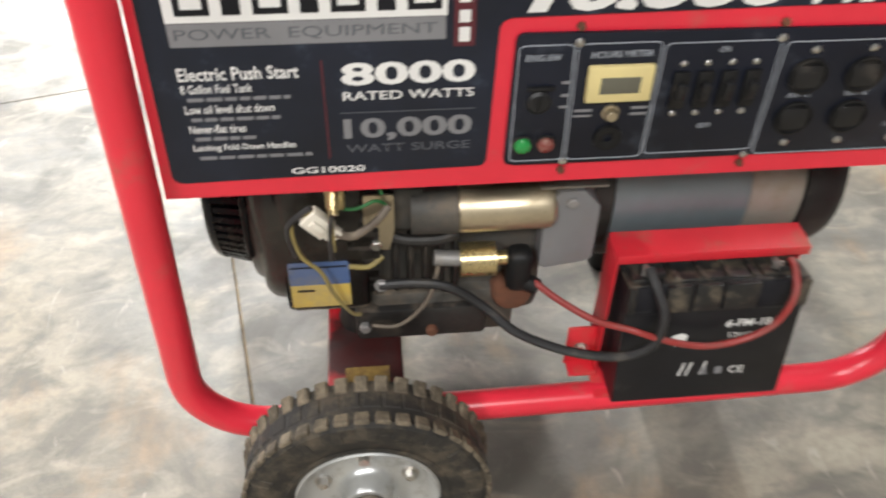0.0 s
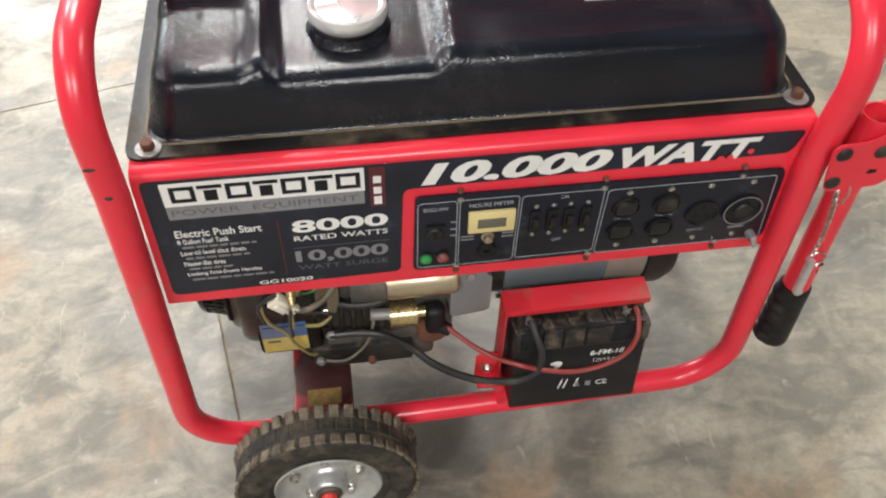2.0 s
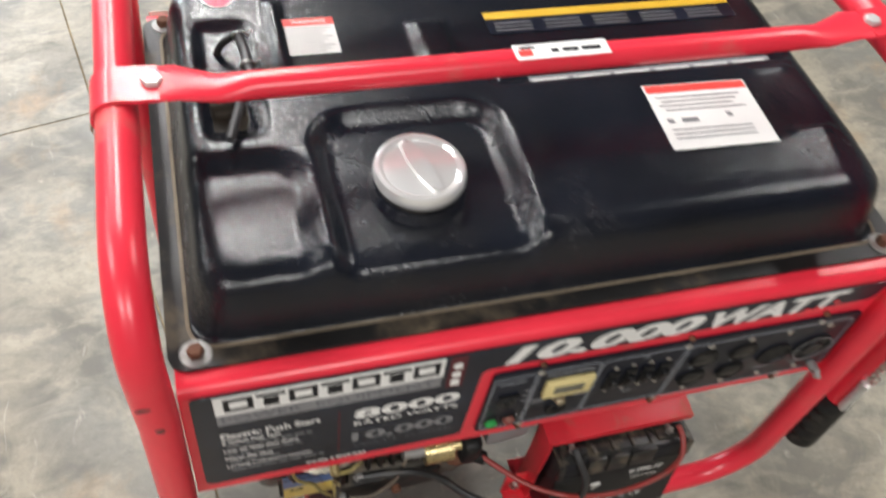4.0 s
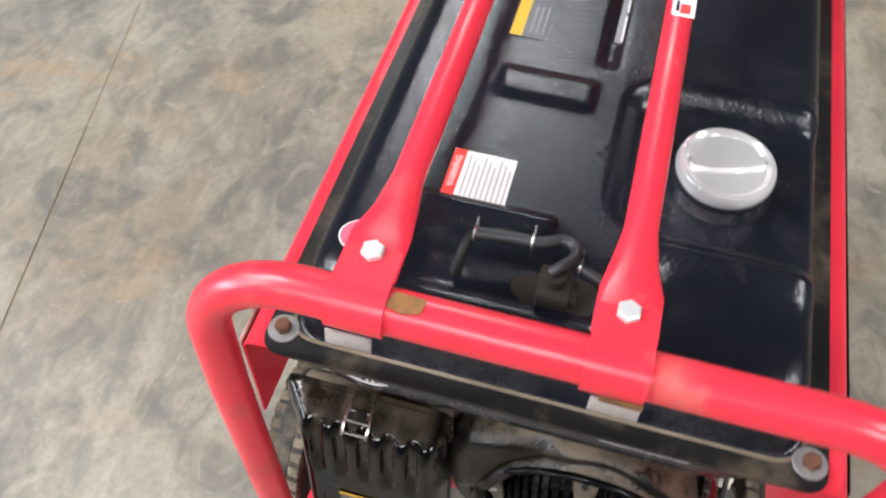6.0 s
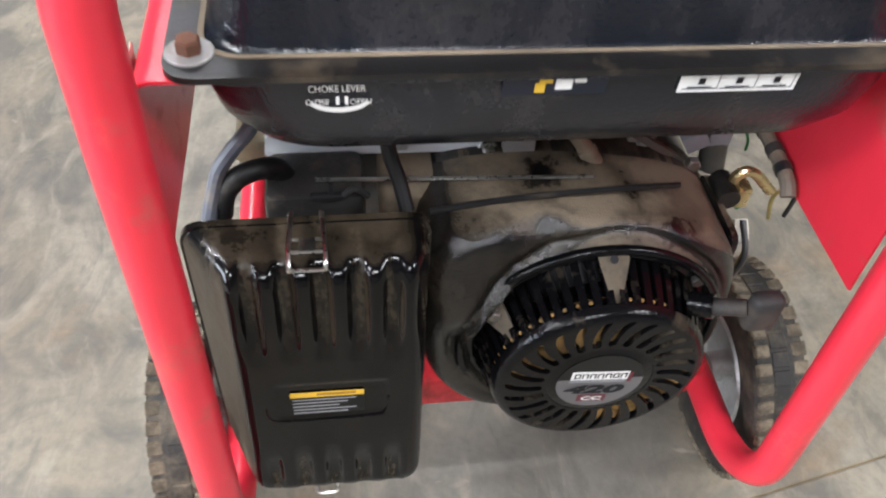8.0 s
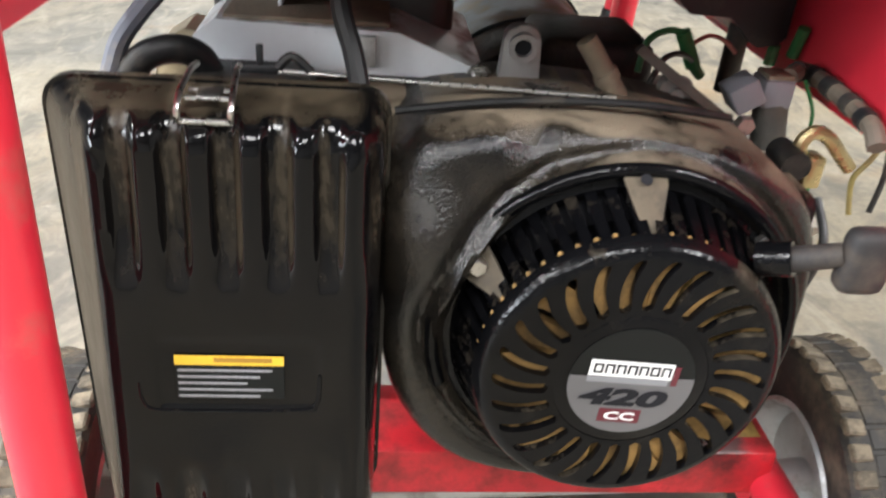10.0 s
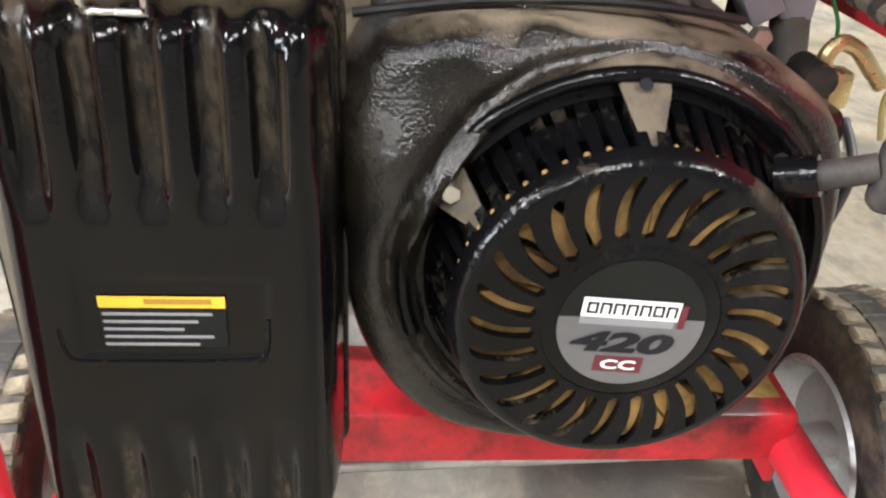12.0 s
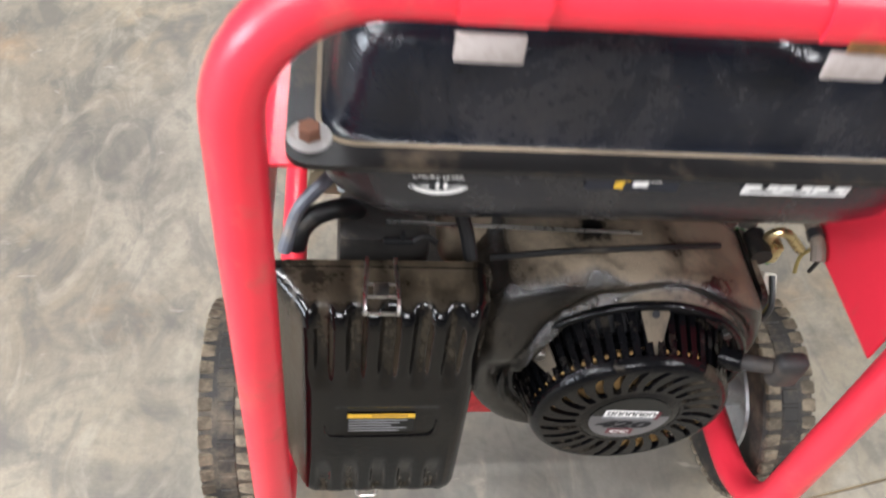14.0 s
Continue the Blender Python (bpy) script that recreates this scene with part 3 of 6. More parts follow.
# x, y, width, share of the power: slim tubes over the place, wide panels further off
for x, y, wide, share in ((0.05, 2.75, 0.16, 1.0), (0.05, 4.55, 0.16, 1.0), (-2.9, 0.4, 0.80, 0.9), (-2.2, -3.6, 0.80, 1.5), (0.7, -4.1, 0.80, 1.5), (-3.9, 2.6, 0.16, 0.65), (4.6, 1.2, 0.16, 1.1), (-1.9, 4.2, 0.80, 1.4)):
    fixture = tagged(new("ceiling_light"), "white tube light fixture on the ceiling" if wide < 0.5 else "wide white panel light on the ceiling", "light", group="ceiling lights")
    fixture.matrix_basis = pose(x, y, HIGH - 0.07)
    part("housing", box(-wide / 2 - 0.02, wide / 2 + 0.02, -0.75, 0.75, 0.0, 0.07, 0.008), WHITE, fixture)
    area_lamp("tube_lamp", x, y, HIGH - 0.09, wide, 1.4, LAMP_POWER * share)

# ---- the generator ----
generator = tagged(new("generator"), "red and black portable generator with dusty engine standing on concrete", "generator")
# it leans: the wheels lift one end, and the frame sits askew on its axle
generator.matrix_basis = pose(-0.0316, 0.0348, 0.021, 2.61, 2.94, 0.13)
G = generator
YF, YB = -0.012, 0.511          # middle lines of the front and back tubes
XL, XR = -0.037, 0.728
TUBE = 0.0172


def tube_frame():
    """One loop of bent tube: lower rails, four legs and two top bars."""
    zr, zt = 0.152, 0.814
    pts = [(-0.060, YF, zr), (-0.0385, YF, 0.66), (XL, YF, zt), (XL, YB, zt), (-0.049, YB, 0.64), (-0.060, YB, zr),
           (0.748, YB, zr), (0.716, YB, 0.62), (XR, YB, zt), (XR, YF, zt), (0.716, YF + 0.003, 0.62), (0.748, YF + 0.012, zr)]
    r = [0.085, 0.25, 0.115, 0.115, 0.25, 0.085, 0.085, 0.25, 0.115, 0.115, 0.25, 0.085]
    part("tube_frame", tube(bend_path(pts, r, 10, True), TUBE, 20, True), RED, G, "bent red steel tube frame with chipped paint")


tube_frame()


def paint_chip(x, y, z, w, h, turn=0.0):
    """Bare spots where the paint has come off, shaped over the tube."""
    bm = lathe([(0, 0.0012), (w * 0.7, 0.0011), (w, 0.0)], 9, pose(0, 0, 0) @ Matrix.Diagonal((1, h / w, 1, 1)))
    for v in bm.verts:
        v.co.x *= 1 + 0.3 * noise.noise(v.co * 300)
    part("paint_chip", bm, TAN, G, m=axis_x(x, y, z) @ pose(0, 0, 0, 0, 0, turn))


paint_chip(XL - 0.0135, YB - 0.001, 0.565, 0.005, 0.007, 20)
for x, z, w, h in ((-0.0360, 0.677, 0.0042, 0.0030), (-0.0430, 0.716, 0.0065, 0.0022)):
    part("paint_chip", lathe([(0, 0.0012), (w * 0.7, 0.0010), (w, 0.0)], 9, face_front(x, YF - TUBE, z) @ Matrix.Diagonal((1, h / w, 1, 1))), CAST_DARK, G)


def brace(y):
    ob = group_of("brace", G, "flattened red tube bolted over the top bars")
    zc = 0.820
    path, rad, flat = [], [], []
    for x, r, fw, fh in ((XL + 0.012, 0.0125, 1.75, 0.20), (0.012, 0.0125, 1.75, 0.20), (0.045, 0.0125, 1.35, 0.55), (0.075, 0.0125, 1.0, 1.0), (0.34, 0.0125, 1, 1),
                        (0.615, 0.0125, 1, 1), (0.645, 0.0125, 1.35, 0.55), (0.672, 0.0125, 1.75, 0.20), (XR - 0.012, 0.0125, 1.75, 0.20)):
        path.append((x, y, zc + (0.0105 if fh < 0.3 else 0.0)))
        rad.append(r)
        flat.append((fw, fh))
    part("brace_tube", tube(path, rad, 16, False, flat), RED, ob)
    for x, s in ((XL, 1), (XR, -1)):
        # strap bent over the top bar, with a bare tongue below it
        arc = range(84, 207, 8)
        outer = [(0.036, 0.0188)] + [((TUBE + 0.0030) * math.cos(radians(a)), (TUBE + 0.0030) * math.sin(radians(a))) for a in arc]
        inner = [(0.036, 0.0165)] + [((TUBE + 0.0004) * math.cos(radians(a)), (TUBE + 0.0004) * math.sin(radians(a))) for a in arc]
        bm = bmesh.new()
        rows = [[bm.verts.new((x + s * px, y + w, 0.814 + pz)) for px, pz in outer + inner[::-1]] for w in (-0.021, 0.021)]
        n = len(rows[0])
        for i in range(n):
            bm.faces.new((rows[0][i], rows[0][(i + 1) % n], rows[1][(i + 1) % n], rows[1][i]))
        for row in rows:
            for i in range(n // 2 - 1):
                bm.faces.new((row[i], row[i + 1], row[n - 2 - i], row[n - 1 - i]))
        bmesh.ops.recalc_face_normals(bm, faces=bm.faces[:])
        part("strap", bm, RED, ob)
        part("tongue", box(-0.0013, 0.0013, -0.0170, 0.0170, -0.011, 0.004, 0.0008, m=pose(x - s * 0.0185, y + (0.004 if y > 0.3 else -0.005), 0.797, 0, s * 8, 0)), TONGUE, ob, "bare pale tongue of the strap")
        hexbolt("bolt", pose(x + s * 0.031, y, 0.8335), ob, PLATED, 0.0085, 0.005)
    return ob


GLUE = surface("old brown glue", (0.26, 0.115, 0.03), 0.6, dust=0.6, dust_colour=(0.07, 0.035, 0.015), dust_scale=90.0, grain=0.2, vary=0.2)
front_brace, back_brace = brace(0.205), brace(0.382)
part("glue_patch", prism(rounded([(-0.012, -0.007), (0.010, -0.008), (0.016, 0.004), (0.003, 0.008), (-0.010, 0.005)], 0.002), 0.0, 0.001, m=pose(XL - 0.002, 0.347, 0.814 + TUBE - 0.0004) @ pose(0, 0, 0, 0, 0, 90)), GLUE, G, "brown glue patch on the top bar")
part("glue_patch", prism(rounded([(-0.015, -0.003), (0.014, -0.0035), (0.014, 0.003), (-0.015, 0.003)], 0.001), 0.0, 0.001, m=axis_x(XL - TUBE - 0.0032, 0.197, 0.806)), GLUE, G, "brown glue patch on the strap")
warning = sheet(rect(0.309, 0.402, -0.010, 0.010, 0.001), pose(0, 0.203, 0.8330), WHITE, front_brace, "sticker", "white warning sticker on the front brace")
bars([(0.345, 0.352, -0.003, 0.002), (0.356, 0.372, -0.003, 0.002), (0.375, 0.394, -0.003, 0.002), (0.315, 0.330, 0.004, 0.007)], pose(0, 0.203, 0.8333), INK_AND_SHADE, front_brace)
bars([(0.313, 0.326, -0.006, 0.003)], pose(0, 0.203, 0.8333), LABEL_RED, front_brace)

# cross beams that carry the engine and the alternator
for x0, x1 in ((0.087, 0.172), (0.470, 0.560)):
    # both beam paints carry dirt and the painted shade below the engine
    part("cross_beam", box(x0, x1, YF + 0.004, YB - 0.004, 0.143, 0.190, 0.004), GRIME_SHADE if x0 < 0.2 else RED_GRIME_SHADE, G, "grimy red steel cross beam with painted-in engine shade")
STICKER = surface("worn brown sticker", (0.24, 0.15, 0.035), 0.6, dust=0.7, dust_colour=(0.07, 0.04, 0.02), dust_scale=70.0, vary=0.2)
part("warning_sticker", prism(rect(0.107, 0.156, 0.000, 0.027, 0.001), 0.190, 0.1905), STICKER, G, "worn brown sticker on the cross beam")


# red side panels under the tank
def side_panel(y, s, name, low=0.466):
    def prof(o):
        return [(o, low), (o, 0.664)] + [(0.012 - (0.012 - o) * math.cos(radians(a)), 0.664 + (0.012 - o) * math.sin(radians(a))) for a in range(15, 91, 15)] + [(0.058, 0.676 - o)]
    outline = prof(0.0) + prof(0.0022)[::-1]
    bm = bmesh.new()
    rows = [[bm.verts.new((xa + (xb - xa) * (0.676 - pz) / 0.21, y + s * py, pz)) for py, pz in outline] for xa, xb in ((-0.022, -0.029), (0.709, 0.716))]
    n = len(outline)
    for i in range(n):
        bm.faces.new((rows[0][i], rows[0][(i + 1) % n], rows[1][(i + 1) % n], rows[1][i]))
    h = n // 2
    for row in rows:
        for i in range(h - 1):
            bm.faces.new((row[i], row[i + 1], row[n - 2 - i], row[n - 1 - i]))
    return part(name, bm, RED, G, "red folded sheet panel under the fuel tank")


front_panel = side_panel(0.0, 1, "front_panel")
back_panel = side_panel(0.506, -1, "back_panel", 0.545)
sheet(rect(-0.020, 0.02, 0.642, 0.674, 0.002), Matrix(((1, 0, 0, 0), (0, 0, 1, 0.5085), (0, 1, 0, 0), (0, 0, 0, 1))), IVORY, back_panel, "rating_label", "pale rating label on the back panel")

# the big black decal with its writing
F = face_front(0, -0.0012, 0)


def FW(x, z, up=0.0012):
    return face_front(x, -0.0012 - up, z)


decal_outline = rounded([(-0.019, 0.483), (0.247, 0.488), (0.252, 0.626), (0.690, 0.631), (0.699, 0.664), (-0.014, 0.668)],
                        [0.010, 0.008, 0.012, 0.012, 0.006, 0.008])
decal = part("decal", prism(decal_outline, 0.0, 0.0006), DECAL, front_panel, "black decal with white print", m=F)
sheet(rect(0.0045, 0.2115, 0.630, 0.6635, 0.0006), F, WHITE, front_panel, "logo_box", lift=0.0010)
for k in range(7):
    x0, x1, z0, z1, t = 0.0125 + 0.0282 * k, 0.0380 + 0.0282 * k, 0.6355, 0.6580, 0.0050
    spans = [(x0, x1, z1 - t, z1), (x0, x1, z0, z0 + t), (x0, x0 + t, z0 + t, z1 - t), (x1 - t, x1, z0 + t, z1 - t)]
    if k in (1, 3, 5):
        spans = [(x0, x1, z1 - t, z1), (x0 + 0.006, x1 - 0.006, z0, z1 - t - 0.002)]
    bars(spans, F, INK_AND_SHADE, front_panel, "logo_shape", 0.0013)
sheet(rect(0.0045, 0.2105, 0.6105, 0.6293, 0.0004), F, GREY, front_panel, "strapline_box", lift=0.0010)
lettering("POWER  EQUIPMENT", 0.195, 0.0105, FW(0.009, 0.6145), GREY_DIM, front_panel)
sheet(rect(0.2165, 0.2330, 0.604, 0.6635, 0.0004), F, MAROON, front_panel, "maker_bar", lift=0.0010)
bars([(0.2205, 0.2290, 0.608, 0.620), (0.2205, 0.2290, 0.624, 0.634), (0.2205, 0.2290, 0.640, 0.650)], F, WHITE, front_panel, "maker_shape", 0.0013)
lettering("Electric Push Start", 0.092, 0.0118, FW(0.0045, 0.5815), WHITE, front_panel, fat=0.018)
for body, w, z, sub in (("8 Gallon Fuel Tank", 0.055, 0.5705, 0.088), ("Low oil level shut down", 0.070, 0.5520, 0.078), ("Never-flat tires", 0.045, 0.5335, 0.056), ("Locking Fold-Down Handles", 0.083, 0.5145, 0.100)):
    lettering(body, w, 0.0078, FW(0.0045, z), WHITE, front_panel, fat=0.014)
    spans, xx = [], 0.008
    while xx < sub:
        n = random.uniform(0.006, 0.014)
        spans.append((xx, min(xx + n, sub), z - 0.0072, z - 0.0040))
        xx += n + 0.0022
    bars(spans, F, GREY, front_panel, "fine_print", 0.0012)
bars([(0.1135, 0.1150, 0.503, 0.596)], F, MAROON, front_panel, "divider", 0.0012)
lettering("8000", 0.106, 0.0205, FW(0.1285, 0.5725), WHITE, front_panel, fat=0.03)
lettering("RATED WATTS", 0.105, 0.0082, FW(0.1290, 0.5590), WHITE, front_panel, fat=0.012)
bars([(0.126, 0.235, 0.5470, 0.5478)], F, GREY_DIM, front_panel, "rule", 0.0012)
lettering("10,000", 0.106, 0.0230, FW(0.1275, 0.5190), GREY, front_panel, fat=0.03)
lettering("WATT SURGE", 0.104, 0.0082, FW(0.1285, 0.5080), GREY_DIM, front_panel, fat=0.01)
lettering("GG10020", 0.062, 0.0066, FW(0.0810, 0.4885), WHITE, front_panel, fat=0.02)
lettering("10,000", 0.209, 0.0375, FW(0.2715, 0.6240), WHITE, front_panel, shear=0.25, fat=0.045)
lettering("WATT", 0.160, 0.0305, FW(0.4890, 0.6300), WHITE, front_panel, shear=0.25, fat=0.045)
# torn spots in the decal at its end
for x, z, r in ((0.607, 0.629, 0.007), (0.618, 0.6335, 0.004), (0.640, 0.640, 0.004)):
    bm = lathe([(0, 0.0), (r, 0.0)], 9)
    for v in bm.verts:
        v.co += Vector((noise.noise(v.co * 700 + Vector((x, z, 0))), noise.noise(v.co * 500), 0)) * 0.35 * r
    part("torn_spot", bm, RED, front_panel, m=FW(x, z, 0.0021))

# the control plate
control = part("control_plate", prism(rounded([(0.262, 0.4885), (0.703, 0.4880), (0.694, 0.6085), (0.265, 0.6135)], [0.008, 0.010, 0.012, 0.008]), 0.0, 0.003, 0.001), PLATE, G,
               "black control plate with sockets and switches", m=F)
C = control


def CP(x, z, up=0.0):
    return Matrix.Translation((x, z, 0.003 + up))


def line_frame(x0, x1, x2, x3, z0, z1):
    """x0, x1 below and x2, x3 above."""
    o = rounded([(x0, z0), (x1, z0), (x3, z1), (x2, z1)], 0.006)
    t = 0.0007
    i = rounded([(x0 + t, z0 + t), (x1 - t, z0 + t), (x3 - t, z1 - t), (x2 + t, z1 - t)], 0.0055)
    part("line_frame", ring_plate(o, i, 0.0, 0.0004), LINE, C, "pale outline round a group of controls", m=CP(0, 0))


line_frame(0.2665, 0.3135, 0.2675, 0.3120, 0.4925, 0.6035)
line_frame(0.3155, 0.3825, 0.3145, 0.3825, 0.4920, 0.6035)
line_frame(0.3845, 0.4815, 0.3850, 0.4805, 0.4945, 0.6015)
line_frame(0.4840, 0.6975, 0.4845, 0.6860, 0.4890, 0.5990)
lettering("ENG.SW", 0.028, 0.0056, CP(0.2740, 0.5895, 0.0003), LINE, C)
lettering("HOURS METER", 0.050, 0.0058, CP(0.3260, 0.5905, 0.0003), LINE, C)
lettering("ON", 0.0085, 0.0050, CP(0.4300, 0.5920, 0.0003), LINE, C)
lettering("OFF", 0.0110, 0.0050, CP(0.4275, 0.5195, 0.0003), LINE, C)
for x, z in ((0.500, 0.5465), (0.551, 0.5465), (0.597, 0.5135)):
    lettering("120V AC", 0.020, 0.0042, CP(x, z, 0.0003), LINE, C)
bars([(0.305, 0.312, z, z + 0.0025) for z in (0.568, 0.556, 0.545)] + [(0.318, 0.333, 0.5405, 0.5430), (0.318, 0.333, 0.5355, 0.5375), (0.366, 0.380, 0.5415, 0.5440), (0.366, 0.380, 0.5355, 0.5380), (0.650, 0.670, 0.512, 0.515)],
     CP(0, 0, 0.0003), GREY, C)
ig = part("ignition_switch", lathe([(0, 0.004), (0.008, 0.004), (0.0105, 0.002), (0.0105, 0)], 20, CP(0.287, 0.552)), PLASTIC, C, "black ignition key switch")
part("key_slot", box(-0.0012, 0.0012, -0.006, 0.006, 0, 0.0065, 0.0004, m=CP(0.287, 0.552)), RUBBER, ig)
part("switch_guard", box(-0.011, 0.011, -0.0015, 0.0015, 0, 0.004, 0.0006, m=CP(0.288, 0.5655)), RUBBER, C)
for x, mat, lab in ((0.277, GREEN_LENS, "green push button"), (0.297, RED_LENS, "dull red indicator lamp")):
    b = part("button", lathe([(0, 0.0075), (0.004, 0.0068), (0.0068, 0.0045), (0.0075, 0)], 18, CP(x, 0.510)), mat, C, lab)
    part("bezel", lathe([(0.0075, 0), (0.0092, 0), (0.0092, 0.0015), (0.0075, 0.002)], 18, CP(x, 0.510), closed=True), PLASTIC, b)
hm = part("hour_meter", box(0.3245, 0.3785, 0.5520, 0.5850, 0.0, 0.006, 0.0015, m=CP(0, 0)), METER, C, "yellowed hour meter case")
part("display", box(0.3350, 0.3680, 0.5605, 0.5755, 0.0055, 0.0064, 0.0003, m=CP(0, 0)), LCD, hm, "dead grey display")
part("breaker_knob", lathe([(0, 0.008), (0.0045, 0.0078), (0.0055, 0.006), (0.0058, 0.002), (0.0075, 0.0015), (0.0075, 0)], 16, CP(0.349, 0.539)), NICKEL, C, "small brass-coloured push knob")
part("dc_socket", lathe([(0.004, 0.0015), (0.009, 0.0035), (0.0118, 0.003), (0.0125, 0)], 20, CP(0.350, 0.514)), RUBBER, C, "small black direct current socket")
for x in (0.403, 0.423, 0.443, 0.463):
    br = part("breaker", box(x - 0.0065, x + 0.0065, 0.5420, 0.5760, 0.0, 0.004, 0.0012, m=CP(0, 0)), RUBBER, C, "black circuit breaker")
    part("toggle", box(-0.004, 0.004, -0.009, 0.009, 0.0, 0.006, 0.0015, m=CP(x, 0.560, 0.003) @ pose(0, 0, 0, 12, 0, 0)), PLASTIC, br)


def screw(x, z, r=0.0042, up=0.0, mat=None):
    return part("screw", lathe([(0, 0.0024), (r * 0.5, 0.0022), (r * 0.9, 0.0012), (r, 0)], 12, CP(x, z, up)), mat or STEEL, C)


for x in (0.403, 0.423, 0.443, 0.463):
    screw(x, 0.5825, 0.0030)
    screw(x - 0.0005, 0.5355, 0.0030)
for x in (0.511, 0.560, 0.608, 0.659):
    screw(x, 0.5910, 0.0040)
    screw(x, 0.5005, 0.0038)
for x, z in ((0.315, 0.605), (0.479, 0.603), (0.642, 0.6025), (0.314, 0.491), (0.477, 0.4895), (0.640, 0.4885)):
    screw(x, z, 0.0040, 0.0004)
    part("clip_bolt", lathe([(0, 0.004), (0.003, 0.004), (0.0036, 0.0)], 8, FW(x, z + (0.0125 if z > 0.55 else -0.0110), 0.0)), RUST, front_panel)


def socket(x, z, r, slots, label):
    s = part("socket", lathe([(0, 0.001), (r * 0.84, 0.001), (r * 0.9, 0.0035), (r, 0.003), (r, 0)], 28, CP(x, z)), RUBBER, C, label)
    for a, d, w, h in slots:
        q = CP(x, z, 0.001) @ Matrix.Rotation(radians(a), 4, "Z") @ Matrix.Translation((0, d, 0))
        # slot drawn as a black bar: its inner shade is colour
        part("slot", box(-w / 2, w / 2, -h / 2, h / 2, 0, 0.0006, m=q), INK_AND_SHADE, s)
    return s


for x in (0.511, 0.560):
    for z in (0.567, 0.526):
        s = socket(x, z, 0.0165, ((90, 0.006, 0.002, 0.008), (-90, 0.006, 0.002, 0.009), (180, 0.008, 0.005, 0.004)), "black household socket")
        part("socket_face", prism(rect(-0.012, 0.012, -0.0105, 0.0105, 0.005), 0.001, 0.0032, 0.0008, m=CP(x, z)), PLASTIC, s)
socket(0.609, 0.545, 0.0205, ((0, 0.010, 0.003, 0.008), (120, 0.010, 0.003, 0.008), (240, 0.010, 0.003, 0.008)), "black round twist-lock socket")
big = socket(0.659, 0.545, 0.0240, ((0, 0.012, 0.003, 0.009), (90, 0.012, 0.003, 0.009), (180, 0.012, 0.003, 0.009), (270, 0.012, 0.003, 0.009)), "large black round socket with pale ring")
part("pale_ring", lathe([(0.0225, 0.0036), (0.0238, 0.0036), (0.0238, 0.004), (0.0225, 0.004)], 36, CP(0.659, 0.545), closed=True, a0=0), GREY, big)
part("socket_insert", lathe([(0, 0.005), (0.010, 0.005), (0.0115, 0.0035), (0.0115, 0)], 24, CP(0.659, 0.545)), PLASTIC, big)
part("ground_terminal", joined(lathe([(0, 0.022), (0.003, 0.022), (0.0034, 0)], 10, CP(0.682, 0.500)), box(-0.0035, 0.0035, -0.011, 0.009, 0.012, 0.018, 0.002, m=CP(0.682, 0.500) @ pose(0, 0, 0, 0, 0, 20)),
                                    lathe([(0.0055, 0.012), (0.006, 0.006), (0.0055, 0)], 10, CP(0.682, 0.500))), ZINC, C, "zinc wing-nut ground terminal")

# ---- fuel tank ----
TX0, TX1, TY0, TY1 = -0.026, 0.716, 0.020, 0.487
TCX, TCY = (TX0 + TX1) / 2, (TY0 + TY1) / 2


TANK_PROFILE = [(0.0, -0.0035), (0.0, 0.0), (0.004, 0.002), (0.018, 0.002), (0.0205, 0.0035), (0.022, 0.007), (0.0245, 0.020), (0.0280, 0.040), (0.0310, 0.054), (0.0345, 0.0655), (0.040, 0.072), (0.048, 0.0765), (0.056, 0.078)]


def tank_relief(x, y, d):
    """Pressed recess for the cap, ribs and dents, in the tank's own place."""
    x, y = x + TCX, y + TCY
    high = float(np.interp(d, [p[0] for p in TANK_PROFILE[1:]], [p[1] for p in TANK_PROFILE[1:]])) / 0.078
    if high < 0.2:
        return 0.0
    inside = step(0.030, 0.058, d)
    z = 0.0
    low = 0.017 * dish(x, y, 0.128, 0.304, -0.300, 0.226, 0.034, 0.012)
    low = max(low, 0.010 * dish(x, y, -0.300, 0.108, -0.300, 0.184, 0.030, 0.016))
    low = max(low, 0.004 * dish(x, y, 0.318, 1.00, -0.300, 0.112, 0.030, 0.028))
    z -= 0.008 * pad(x, y, 0.028, 0.080, 0.215, 0.375, 0.012)
    z += 0.004 * pad(x, y, 0.252, 0.288, 0.262, 0.352, 0.005)
    z += 0.003 * pad(x, y, 0.604, 0.655, 0.134, 0.140, 0.005)
    z += 0.003 * pad(x, y, 0.604, 0.655, 0.228, 0.234, 0.005)
    z -= 0.007 * pad(x, y, 0.320, 0.665, 0.250, 0.262, 0.008)
    z += 0.005 * pad(x, y, 0.105, 0.118, 0.270, 0.400, 0.006)
    return z * inside - low * high ** 2.5


tank = part("fuel_tank", shell(TX1 - TX0, TY1 - TY0, 0.046, TANK_PROFILE, 72, tank_relief, 130), TANK, G, "glossy black pressed steel fuel tank with dust", m=pose(TCX, TCY, 0.678), sharp=50)
# flange rim and the lower bowl
lip_o = rect(TX0 - 0.0005, TX1 + 0.0005, TY0 - 0.0005, TY1 + 0.0005, 0.020, 8)
lip_i = rect(TX0 + 0.0175, TX1 - 0.0175, TY0 + 0.0175, TY1 - 0.0175, 0.030, 8)
part("tank_flange", ring_plate(lip_o, lip_i, 0.6765, 0.6805), FLANGE, G, "dust-caked black tank flange")
LOWER = [(0.002, 0.0), (0.004, 0.030), (0.009, 0.052), (0.020, 0.070), (0.038, 0.082), (0.060, 0.087)]
